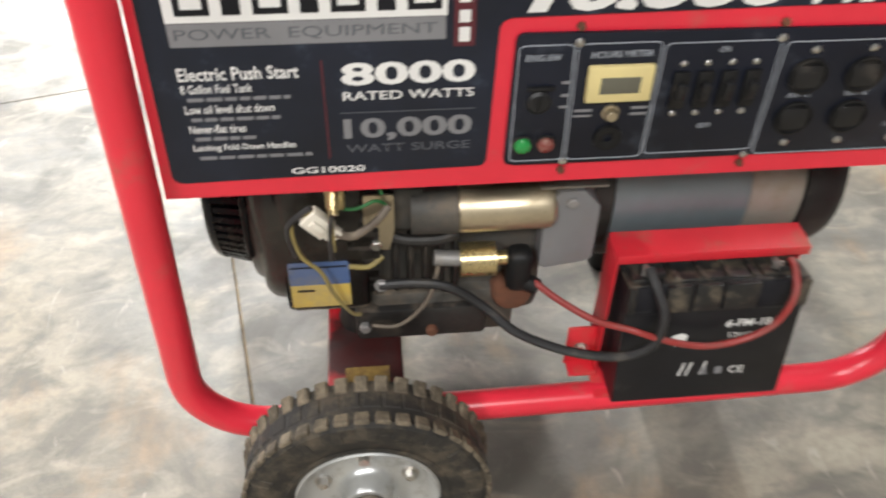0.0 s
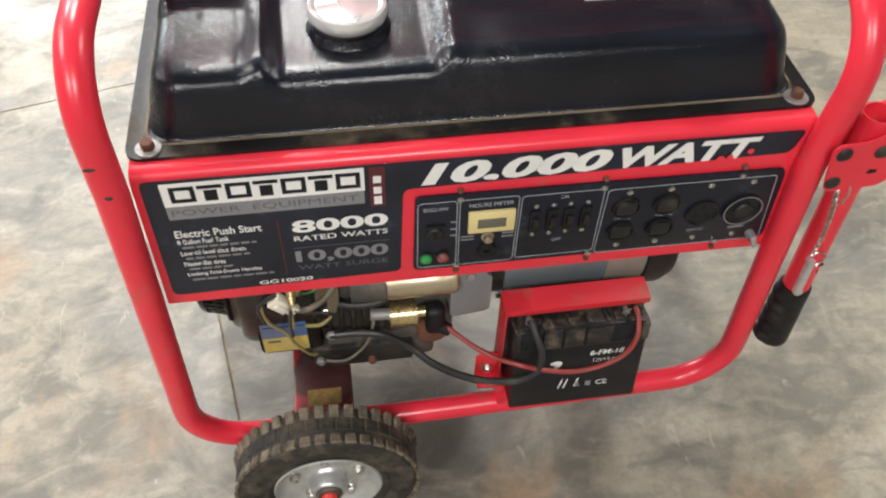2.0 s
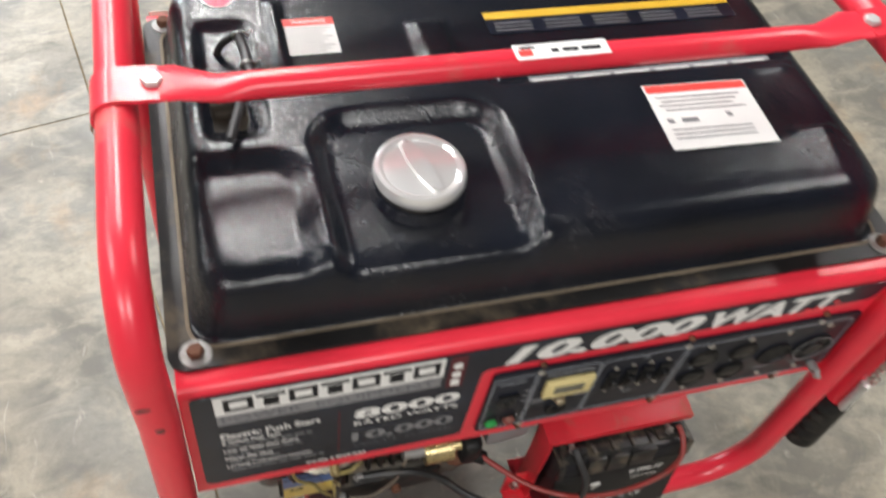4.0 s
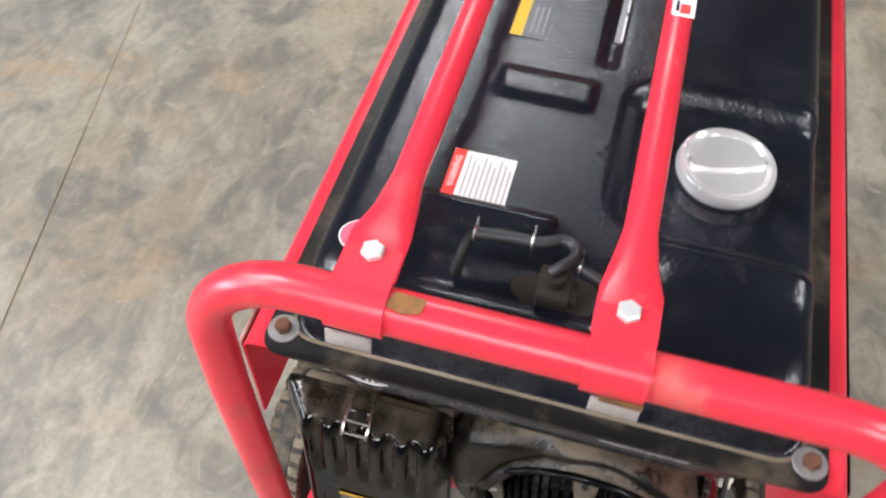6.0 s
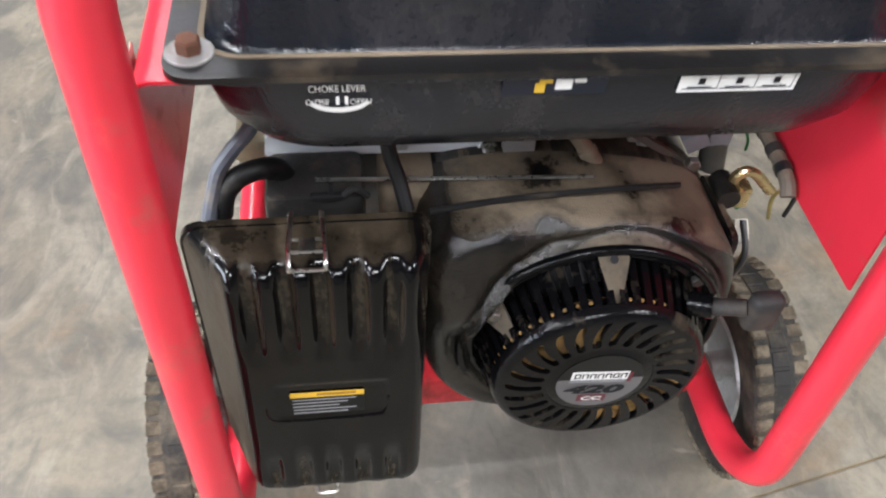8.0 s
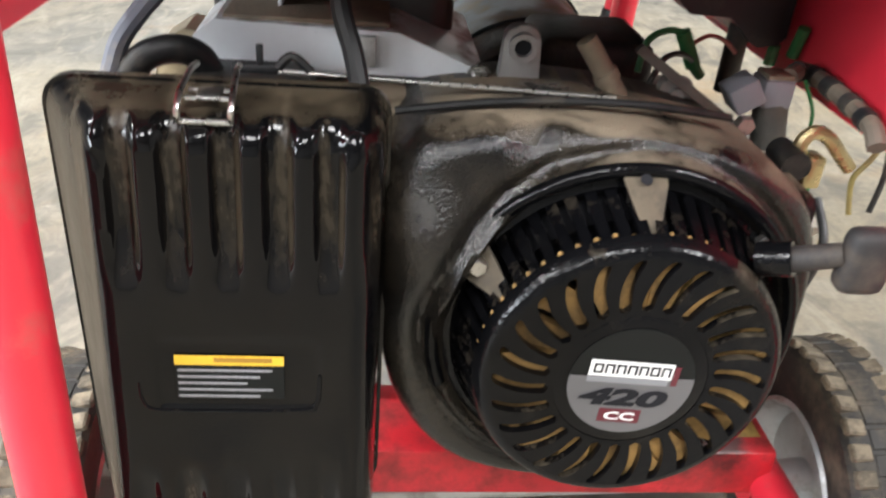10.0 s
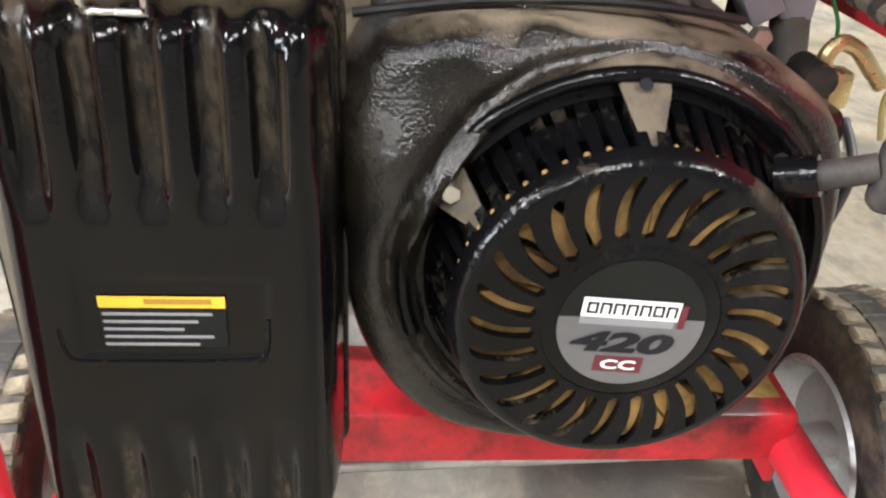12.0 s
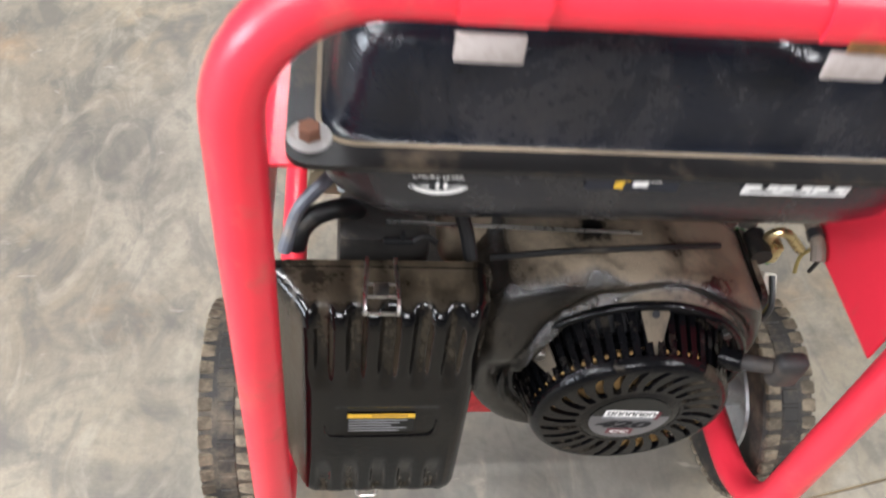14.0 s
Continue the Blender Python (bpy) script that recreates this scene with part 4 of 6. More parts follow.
part("tank_bowl", shell(TX1 - TX0 - 0.012, TY1 - TY0 - 0.012, 0.075, LOWER, 6, None, 40), TANK, G, "black lower half of the fuel tank", m=pose(TCX, TCY, 0.677, 180, 0, 0), sharp=50)
WASHER = surface("dusty washer", (0.30, 0.29, 0.28), 0.5, metal=0.4, dust=0.45, dust_colour=(0.16, 0.125, 0.085), dust_scale=60.0, vary=0.1)
for x, y in ((-0.003, 0.034), (0.694, 0.034), (-0.003, 0.473), (0.694, 0.473)):
    b = hexbolt("tank_bolt", pose(x, y, 0.6805), G, RUST, 0.0072, 0.0085, 0.0138, WASHER, "rusty hexagon bolt with a flat washer")

part("flange_fold", ring_plate(rect(TX0 + 0.0165, TX1 - 0.0165, TY0 + 0.0165, TY1 - 0.0165, 0.030, 8), rect(TX0 + 0.0198, TX1 - 0.0198, TY0 + 0.0198, TY1 - 0.0198, 0.027, 8), 0.6790, 0.6812), TAN, G, "tan dust in the fold of the tank flange")

# tank cap
CAP_AT = Matrix.Translation((0.211 - TCX, 0.138 - TCY, 0.083)) @ pose(0, 0, 0, 0, 0, -6)
cap = part("tank_cap", lathe([(0.030, -0.010), (0.0395, -0.009), (0.0415, -0.006), (0.0428, -0.002), (0.0428, 0.003), (0.0410, 0.0072), (0.0375, 0.0082), (0.0352, 0.0066), (0.0335, 0.0050), (0.020, 0.0058), (0.0, 0.0062)], 56),
           CHROME, tank, "bright chromed tank cap with a rolled rim", m=CAP_AT)
bar = rounded([(-0.0335, -0.004), (-0.012, -0.0085), (0.012, -0.0085), (0.0335, -0.004), (0.0335, 0.004), (0.012, 0.0085), (-0.012, 0.0085), (-0.0335, 0.004)], 0.003, 4)
part("grip_bar", prism(bar, 0.004, 0.0098, 0.0026, 3), CHROME, cap, "raised chrome bar across the cap", m=pose(0, 0, 0, 0, 0, -68))
part("cap_skirt", lathe([(0.036, -0.026), (0.0395, -0.024), (0.0395, -0.008), (0.034, -0.008)], 48), RUBBER, cap, "dark skirt of the cap")
part("filler_neck", lathe([(0.052, -0.001), (0.046, 0.004), (0.042, 0.014), (0.038, 0.014)], 36, Matrix.Translation((0.211 - TCX, 0.138 - TCY, 0.0565))), TANK, tank)


def tank_label(x0, x1, y0, y1, z, material, name, label, turn=0.0):
    m = pose((x0 + x1) / 2 - TCX, (y0 + y1) / 2 - TCY, z - 0.678, 0, 0, turn)
    w, h = x1 - x0, y1 - y0
    return sheet(rect(-w / 2, w / 2, -h / 2, h / 2, 0.0015), m, material, tank, name, label), m


PALE = surface("pale fine print", (0.42, 0.41, 0.40), 0.5, vary=0.1)
TOP = 0.678 + 0.078
lab, m = tank_label(0.468, 0.586, 0.128, 0.220, TOP + 0.0012, WHITE, "caution_label", "white caution label with an orange-red heading", -2)
bars([(-0.057, 0.057, 0.034, 0.0445)], m, LABEL_RED, tank, "label_heading", 0.0006)
bars([(-0.050, -0.043, -0.010, -0.004), (-0.034, -0.016, -0.010, -0.004), (0.018, 0.024, -0.006, 0.0)] + [(-0.05 + 0.004 * (k % 2), 0.045 - 0.006 * (k % 3), 0.026 - 0.0062 * k, 0.0275 - 0.0062 * k) for k in range(4)]
     + [(-0.05, 0.040, -0.0205 - 0.006 * k, -0.0190 - 0.006 * k) for k in range(3)], m, GREY, tank, "fine_print", 0.0006)
lab, m = tank_label(0.115, 0.172, 0.313, 0.368, TOP + 0.0012, WHITE, "warning_label", "white warning label with a red band", 0)
bars([(-0.0285, 0.0285, 0.0175, 0.0285)], m, LABEL_RED, tank, "label_heading", 0.0006)
lettering("WARNING", 0.036, 0.0062, m @ Matrix.Translation((-0.016, 0.0198, 0.0009)), WHITE, tank)
bars([(-0.024, 0.024 - 0.005 * (k % 3), 0.012 - 0.0046 * k, 0.0132 - 0.0046 * k) for k in range(9)], m, PALE, tank, "fine_print", 0.0006)
lab, m = tank_label(0.335, 0.635, 0.322, 0.358, TOP + 0.0010, DECAL, "operation_label", "long black label with a yellow heading strip", 0)
bars([(-0.150, 0.150, 0.006, 0.018)], m, YELLOW, tank, "label_heading", 0.0006)
bars([(-0.142 + 0.058 * k, -0.100 + 0.058 * k, -0.014 + 0.006 * j, -0.0125 + 0.006 * j) for k in range(5) for j in range(3)], m, GREY, tank, "fine_print", 0.0006)
lab, m = tank_label(0.356, 0.641, 0.239, 0.256, TOP - 0.003, GREY, "specification_label", "long grey specification label", 0)
bars([(-0.14 + 0.047 * k, -0.100 + 0.047 * k, -0.004 + 0.005 * j, -0.0025 + 0.005 * j) for k in range(6) for j in range(2)], m, WHITE, tank, "fine_print", 0.0008)
oval = [(0.0165 * math.cos(radians(a)), 0.0200 * math.sin(radians(a))) for a in range(0, 360, 12)]
m = pose(0.058 - TCX, 0.417 - TCY, TOP - 0.678 + 0.0007, 0, 0, 8)
sheet(oval, m, WHITE, tank, "oval_sticker", "faded pink oval sticker with dark writing")
sheet([(x * 0.93, y * 0.93) for x, y in oval], m, LABEL_PINK, tank, "oval_field", lift=0.0004)
lettering("GASOLINE", 0.023, 0.0045, m @ Matrix.Rotation(radians(90), 4, "Z") @ Matrix.Translation((-0.0115, 0.002, 0.0008)), INK_AND_SHADE, tank)
lettering("GENERATOR", 0.023, 0.0045, m @ Matrix.Rotation(radians(90), 4, "Z") @ Matrix.Translation((-0.0115, -0.006, 0.0008)), INK_AND_SHADE, tank)

# breather valve and hose on the tank's end
TZ = 0.748
valve = part("breather_valve", joined(box(0.036, 0.068, 0.244, 0.270, TZ - 0.004, TZ + 0.016, 0.003), rod((0.052, 0.257, TZ + 0.010), (0.052, 0.257, TZ + 0.026), 0.0085, 14), box(0.040, 0.060, 0.238, 0.246, TZ + 0.002, TZ + 0.010, 0.002)), GRIME, G, "dusty brown breather valve on the tank")
part("breather_hose", tube(spline([(0.052, 0.262, TZ + 0.026), (0.058, 0.254, TZ + 0.030), (0.068, 0.246, TZ + 0.031), (0.079, 0.248, TZ + 0.030), (0.083, 0.259, TZ + 0.029), (0.077, 0.274, TZ + 0.028), (0.076, 0.300, TZ + 0.027), (0.073, 0.326, TZ + 0.026)], 8), 0.0052, 14), HOSE, G, "dark breather hose")
part("hose_end", tube(spline([(0.073, 0.328, TZ + 0.026), (0.066, 0.332, TZ + 0.022), (0.054, 0.335, TZ + 0.010), (0.048, 0.336, TZ - 0.006)], 6), 0.0040, 12), RUBBER, G, "black pipe from the hose into the tank")
part("breather_pipe", rod((0.066, 0.244, TZ + 0.024), (0.050, 0.196, TZ + 0.018), 0.0044, 12), HOSE, G)
for x, y, z in ((0.0735, 0.327, TZ + 0.026), (0.0765, 0.281, TZ + 0.028), (0.066, 0.241, TZ + 0.024)):
    loop = [(x + 0.0066 * math.cos(a), y, z + 0.0066 * math.sin(a)) for a in np.linspace(0, 5.6, 12)] + [(x + 0.011, y, z + 0.007)]
    part("hose_clip", tube(spline(loop, 3), 0.0012, 6), STEEL, G, "thin bright wire hose clip")
part("rust_patch", prism(smooth_loop([(0.026, 0.222), (0.040, 0.211), (0.062, 0.218), (0.070, 0.230), (0.072, 0.256), (0.066, 0.276), (0.058, 0.292), (0.044, 0.290), (0.036, 0.276), (0.028, 0.262)], 2), TZ - 0.001, TZ + 0.0003), GRIME, G, "brown rusty dirt in the tank recess")
# black block painted as the dark inside of a slot
part("slot_hole_shade", box(0.036, 0.062, 0.336, 0.342, TZ - 0.010, TZ - 0.0015, 0.001), INK_AND_SHADE, G)

# stickers on the tank's lower bowl, facing the engine end
BX = TX0 + 0.006 + 0.0045


def BW(y, z):
    return axis_x(BX - 0.0035, y, z) @ pose(0, 0, 0, 4, 0, 0)


lettering("CHOKE LEVER", 0.032, 0.0048, BW(0.410, 0.664), WHITE, G)
lettering("CLOSE", 0.013, 0.0042, BW(0.412, 0.655), WHITE, G)
lettering("OPEN", 0.012, 0.0042, BW(0.387, 0.655), WHITE, G)
bars([(-0.001, 0.001, 0.0, 0.006), (0.004, 0.006, 0.0, 0.006)], BW(0.394, 0.655), WHITE, G)
arc = [(0.018 * math.cos(radians(a)), 0.010 * math.sin(radians(a))) for a in range(200, 341, 10)] + [(0.016 * math.cos(radians(a)), 0.0065 * math.sin(radians(a))) for a in range(340, 199, -10)]
sheet(arc, BW(0.393, 0.659), WHITE, G, "choke_arc")
sheet(rect(-0.031, 0.031, -0.007, 0.007, 0.001), BW(0.2690, 0.6650), DECAL, G, "fuel_sticker", "dark fuel sticker with yellow and white marks")
bars([(-0.012, -0.006, -0.005, 0.002), (-0.010, -0.002, 0.002, 0.005)], BW(0.2690, 0.6650), YELLOW, G, "yellow_mark", 0.0005)
bars([(0.000, 0.010, -0.003, 0.005), (0.011, 0.018, 0.002, 0.005)], BW(0.2690, 0.6650), WHITE, G, "white_mark", 0.0005)
m = BW(0.1570, 0.6650)
sheet(rect(-0.0370, 0.0370, -0.0080, 0.0080, 0.001), m, WHITE, G, "start_sticker", "white three-step starting sticker")
for k in range(3):
    bars([(-0.0345 + 0.0235 * k, -0.0130 + 0.0235 * k, 0.0050, 0.0056), (-0.0345 + 0.0235 * k, -0.0130 + 0.0235 * k, -0.0056, -0.0050), (-0.0130 + 0.0235 * k, -0.0125 + 0.0235 * k, -0.0056, 0.0056)], m, GREY, G, "step_rule", 0.0005)
    bars([(-0.0255 + 0.0235 * k, -0.0215 + 0.0235 * k, -0.0015, 0.0030), (-0.0315 + 0.0235 * k, -0.0165 + 0.0235 * k, -0.0042, -0.0034)], m, INK_AND_SHADE, G, "step_mark", 0.0008)

# ---- engine ----
RY, RZ = 0.181, 0.355           # crankshaft line
RAISE = 0.014                   # the engine stands on high mounts
A = axis_x(0, 0, 0)             # own (x, y) = (-y, z), own z = -x

# fan shroud
shroud_out = smooth_loop([(y, z + RAISE) for y, z in ((0.332, 0.462), (0.333, 0.380), (0.328, 0.290), (0.290, 0.226), (0.235, 0.204), (0.170, 0.200), (0.105, 0.215), (0.060, 0.262), (0.046, 0.330), (0.050, 0.400), (0.072, 0.442), (0.115, 0.462), (0.200, 0.476), (0.280, 0.476))], 2)


def shroud_shell(outline, n=132):
    """Pressed cover round the fan: an arched lip, a groove, a bulged upper corner and a rounded edge that runs back to the engine."""
    bm = bmesh.new()
    ring_pts = [Vector(p) for p in outline]
    mid = Vector((RY, RZ))

    def reach(w):
        best = 0.124
        for p, q in zip(ring_pts, ring_pts[1:] + ring_pts[:1]):
            e = q - p
            den = w.x * e.y - w.y * e.x
            if abs(den) > 1e-9:
                t = ((p - mid).x * e.y - (p - mid).y * e.x) / den
                u = ((p - mid).x * w.y - (p - mid).y * w.x) / den
                if t > 0 and -1e-6 <= u <= 1 + 1e-6:
                    best = max(best, t)
        return best

    rows = 20
    cols = []
    for i in range(n):
        a = 2 * math.pi * i / n
        w = Vector((math.cos(a), math.sin(a)))
        far = reach(w)
        r0 = 0.104
        col = []
        for k in range(rows + 1):
            f = k / rows
            r = r0 + (far - r0) * (1 - (1 - f) ** 1.25)
            p = mid + w * r
            e = far - r
            d = 0.0
            d += 0.0075 * math.exp(-((r - 0.1150) / 0.0042) ** 2)
            d -= 0.0045 * math.exp(-((r - 0.1235) / 0.0045) ** 2)
            d += 0.024 * math.exp(-((p.x - 0.300) / 0.036) ** 2 - ((p.y - 0.414) / 0.042) ** 2)
            d -= 0.014 * math.exp(-((p.x - 0.240) / 0.020) ** 2 - ((p.y - 0.484) / 0.014) ** 2)
            round_ = 0.017
            if e < round_:
                q = 1 - e / round_
                d -= round_ * (1 - math.sqrt(max(0.0, 1 - q * q))) * 1.3
            if r < 0.1085:
                d -= 0.010 * (0.1085 - r) / 0.0045
            col.append(bm.verts.new((0.026 - d, p.x, p.y)))
        end = mid + w * far
        col.append(bm.verts.new((0.100, end.x, end.y)))
        col.append(bm.verts.new((0.150, end.x, end.y)))
        cols.append(col)
    for i in range(n):
        a, b = cols[i], cols[(i + 1) % n]
        for k in range(rows + 2):
            bm.faces.new((a[k], b[k], b[k + 1], a[k + 1]))
    return bm


shroud = part("fan_shroud", shroud_shell(shroud_out), SHROUD, G, "black hammered fan shroud, caked with tan dust on top", sharp=60)
# well coloured near-black: the shade of its depth is in the colour
part("shroud_well", lathe([(0, -0.060), (0.1045, -0.060), (0.1045, -0.033), (0.100, -0.033), (0.100, -0.058), (0, -0.058)], 48, axis_x(0, RY, RZ)), INK_AND_SHADE, shroud)
part("shroud_back", prism([(-y, z) for y, z in shroud_out][::-1], -0.152, -0.120, 0, 1, A), CAST_DARK, shroud)
arch = [(0.0205, RY + 0.1160 * math.cos(radians(a)), RZ + 0.1160 * math.sin(radians(a))) for a in range(-20, 196, 6)]
part("shroud_rim", tube(arch, 0.0046, 12), GLOSS, shroud, "raised glossy rim of the fan shroud")
part("shroud_ridge", tube(spline([(0.058, 0.325, 0.486), (0.060, 0.26, 0.494), (0.066, 0.18, 0.494), (0.078, 0.112, 0.484)], 6), 0.0027, 8), RUBBER, G, "dark ridge across the shroud top")

# recoil starter
recoil = group_of("recoil_starter", G, "round black recoil starter cover with curved slots")
RM = axis_x(0.0, RY, RZ)


def sector(r0, r1, a, wide, swirl, z0, z1, cuts=8, rim=0.0012):
    """A curved blade between two radii round the angle a; wide(r) gives its half angle, swirl turns it with the radius."""
    bm = bmesh.new()
    cols = []
    for k in range(cuts + 1):
        f = k / cuts
        r = r0 + (r1 - r0) * f
        ring = []
        for side in (-1, 1):
            w = radians(a + swirl * f ** 2.2 + side * wide(r))
            ring.append([bm.verts.new((r * math.cos(w), r * math.sin(w), z)) for z in (z0, z1)])
        cols.append(ring)
    for p, q in zip(cols, cols[1:]):
        bm.faces.new((p[0][1], p[1][1], q[1][1], q[0][1]))
        bm.faces.new((p[0][0], q[0][0], q[1][0], p[1][0]))
        bm.faces.new((p[0][0], p[0][1], q[0][1], q[0][0]))
        bm.faces.new((p[1][0], q[1][0], q[1][1], p[1][1]))
    if rim:
        rims = [e for e in bm.edges if len(e.link_faces) == 2 and min(v.co.z for v in e.verts) > z1 - 1e-5 and e.calc_face_angle() > 1.0]
        bmesh.ops.bevel(bm, geom=rims, offset=rim, segments=2, affect="EDGES")
    return bm


NB = 26


def blade_width(r):
    """Half the angle of a blade, in degrees: what the round-ended slots of even width leave over."""
    near = max(0.0, min(r - 0.0495, 0.0835 - r))
    slot = 0.0072 * math.sqrt(max(0.0, 1 - max(0.0, 1 - near / 0.0030) ** 2))
    return min(180 / NB + 0.3, 180 / NB - math.degrees(slot / r) / 2 + (0.3 if slot < 0.001 else 0.0))


hub_z = 0.027
part("hub_plate", lathe([(0, hub_z), (0.045, hub_z), (0.0475, hub_z - 0.001), (0.0475, hub_z - 0.006), (0, hub_z - 0.006)], 52), GLOSS, recoil, m=RM)
part("outer_ring", lathe([(0.0835, hub_z - 0.007), (0.0835, hub_z), (0.0860, hub_z - 0.0003), (0.0885, hub_z - 0.0014), (0.0908, hub_z - 0.0034), (0.0926, hub_z - 0.0064), (0.0940, hub_z - 0.011), (0.0900, hub_z - 0.011)], 60, closed=True), GLOSS, recoil, m=RM)
for k in range(NB):
    a = 360 / NB * k
    part("blade", sector(0.0470, 0.0845, a, blade_width, -9, hub_z - 0.0055, hub_z - 0.0002, 16), GLOSS, recoil, m=RM)
fan = part("fan_behind", lathe([(0, 0.010), (0.070, 0.0095), (0.0860, 0.007), (0.0885, 0.000), (0.0885, -0.012), (0, -0.014)], 40), LOUVRE, recoil, "dark fan wheel behind the slots", m=RM)
for k in range(19):
    a = 360 / 19 * k + 3 * math.sin(5 * k)
    part("fan_vane", sector(0.0450, 0.0880, a, lambda r: 8.0, 7, 0.004, 0.0205 - 0.002 * (k % 3), 5, 0), OCHRE, fan, "ochre dusty fan vane")
# louvred skirt
for k in range(54):
    a = 360 / 54 * k
    bm = bmesh.new()
    ring = []
    for r, z in ((0.0925, hub_z - 0.010), (0.1045, -0.026), (0.0975, -0.028), (0.086, hub_z - 0.012)):
        ring.append([bm.verts.new((r * math.cos(radians(a + s)), r * math.sin(radians(a + s)), z)) for s in (-1.9, 1.9)])
    for p, q in zip(ring, ring[1:] + ring[:1]):
        bm.faces.new((p[0], p[1], q[1], q[0]))
    bm.faces.new([p[0] for p in ring][::-1])
    bm.faces.new([p[1] for p in ring])
    part("louvre", bm, LOUVRE, recoil, m=RM)
for k in list(range(9, 13)) + list(range(15, 26)):
    part("fan_blade_end", box(0.0900, 0.0928, -0.0016, 0.0016, 0.0090, 0.0120, 0.0008, 1, m=Matrix.Rotation(radians(360 / 54 * (k + 0.5)), 4, "Z")), OCHRE, fan)
# backing blackened to give the gaps between louvres their shade
part("skirt_backing", lathe([(0.070, -0.018), (0.084, -0.017), (0.0950, -0.0330), (0.070, -0.035)], 48, closed=True), INK_AND_SHADE, recoil, m=RM)
part("skirt_foot", lathe([(0.0985, -0.031), (0.1105, -0.031), (0.1105, -0.025), (0.1045, -0.023), (0.0985, -0.026)], 60, closed=True), GLOSS, recoil, m=RM)
EAR = surface("dust-filled recess", (0.105, 0.083, 0.057), 0.9, dust=0.5, dust_colour=(0.03, 0.026, 0.022), dust_scale=60.0, grain=0.25, vary=0.25)
hexbolt("rim_bolt", RM @ Matrix.Rotation(radians(40), 4, "Z") @ Matrix.Translation((0.1090, 0, -0.024)), recoil, CAST_DARK, 0.0058, 0.006)
for a in (31, 90):
    q = RM @ Matrix.Rotation(radians(180 - a), 4, "Z")
    wide = 0.0130
    ear = prism(rounded([(0.0870, -0.0030), (0.1065, -wide * 0.85), (0.1145, -wide * 1.1), (0.1145, wide * 1.1), (0.1065, wide * 0.85), (0.0870, 0.0030)], 0.003), 0.0, 0.006, 0.0018)
    for v in ear.verts:
        v.co.z += -0.0215 + 0.030 * (0.1115 - v.co.x) / 0.024
    e = part("mounting_ear", ear, EAR, recoil, "dust-caked mounting ear", m=q)
    if a == 90:
        # flat black disc as the shaded bolt hole; the ear is solid
        part("ear_hole_shade", lathe([(0, 0.0062), (0.0036, 0.0062)], 14, Matrix.Translation((0.1085, 0.001, -0.0170)) @ Matrix.Rotation(radians(51), 4, "Y")), INK_AND_SHADE, e)
    else:
        b = hexbolt("ear_bolt", Matrix.Translation((0.1085, 0.000, -0.0125)), e, STEEL, 0.0058, 0.008)
# name disc
ND = axis_x(0.0, RY, RZ) @ Matrix.Translation((0, 0, hub_z))
circle = [(0.0385 * math.cos(radians(a)), 0.0385 * math.sin(radians(a))) for a in range(0, 360, 6)]
disc = sheet(circle, ND @ Matrix.Rotation(radians(-4), 4, "Z"), surface("black disc print", (0.007, 0.008, 0.008), 0.35, dust=0.1, dust_colour=(0.05, 0.05, 0.045), vary=0.2, spec=0.25), recoil, "name_disc", "round name disc, black above and grey below", lift=0.0008)
lower = [(0.0383 * math.cos(radians(a)), 0.0383 * math.sin(radians(a))) for a in range(176, 371, 6)]
DM = ND @ Matrix.Rotation(radians(-4), 4, "Z")
sheet(lower, DM, surface("slate print", (0.115, 0.11, 0.112), 0.4, vary=0.1), recoil, "grey_half", lift=0.0011)
sheet(rect(-0.0275, 0.0235, 0.004, 0.0155, 0.0004), DM, WHITE, recoil, "logo_box", lift=0.0015)
for k in range(7):
    x0 = -0.0250 + 0.0069 * k
    bars([(x0, x0 + 0.0056, 0.0118, 0.0130), (x0, x0 + 0.0012, 0.0063, 0.0118), (x0 + 0.0044, x0 + 0.0056, 0.0063, 0.0118)] + ([(x0, x0 + 0.0056, 0.0063, 0.0075)] if k in (0, 5) else []), DM, INK_AND_SHADE, recoil, "logo_shape", 0.0018)
bars([(0.0240, 0.0275, 0.000, 0.0140)], DM, MAROON, recoil, "maker_bar", 0.0016)
bars([(-0.0275, 0.0220, -0.0005, 0.0035)], DM, GREY, recoil, "strapline_bar", 0.0015)
lettering("420", 0.055, 0.0135, DM @ Matrix.Translation((-0.0300, -0.0175, 0.0018)), INK_AND_SHADE, recoil, shear=0.2, fat=0.05)
bars([(-0.0145, 0.0115, -0.0300, -0.0200)], DM, MAROON, recoil, "cc_box", 0.0016)
lettering("CC", 0.019, 0.0062, DM @ Matrix.Translation((-0.0110, -0.0282, 0.0019)), WHITE, recoil, fat=0.03)
# pull grip
pull = part("pull_grip", joined(box(-0.035, -0.018, 0.050, 0.078, 0.422, 0.462, 0.007, 3), rod((-0.012, 0.102, 0.4325), (-0.024, 0.076, 0.4440), 0.0078, 14, 0.0072)), surface("dark rubber grip", (0.020, 0.018, 0.018), 0.65, dust=0.45, dust_colour=(0.10, 0.075, 0.055), vary=0.15), G, "dark rubber pull grip of the starter cord")
part("cord_guide", rod((-0.004, 0.113, 0.428), (-0.014, 0.0975, 0.4345), 0.0105, 16), GLOSS, G)

# air filter
AY, AZ, AW, AH = 0.4205, 0.362, 0.187, 0.294


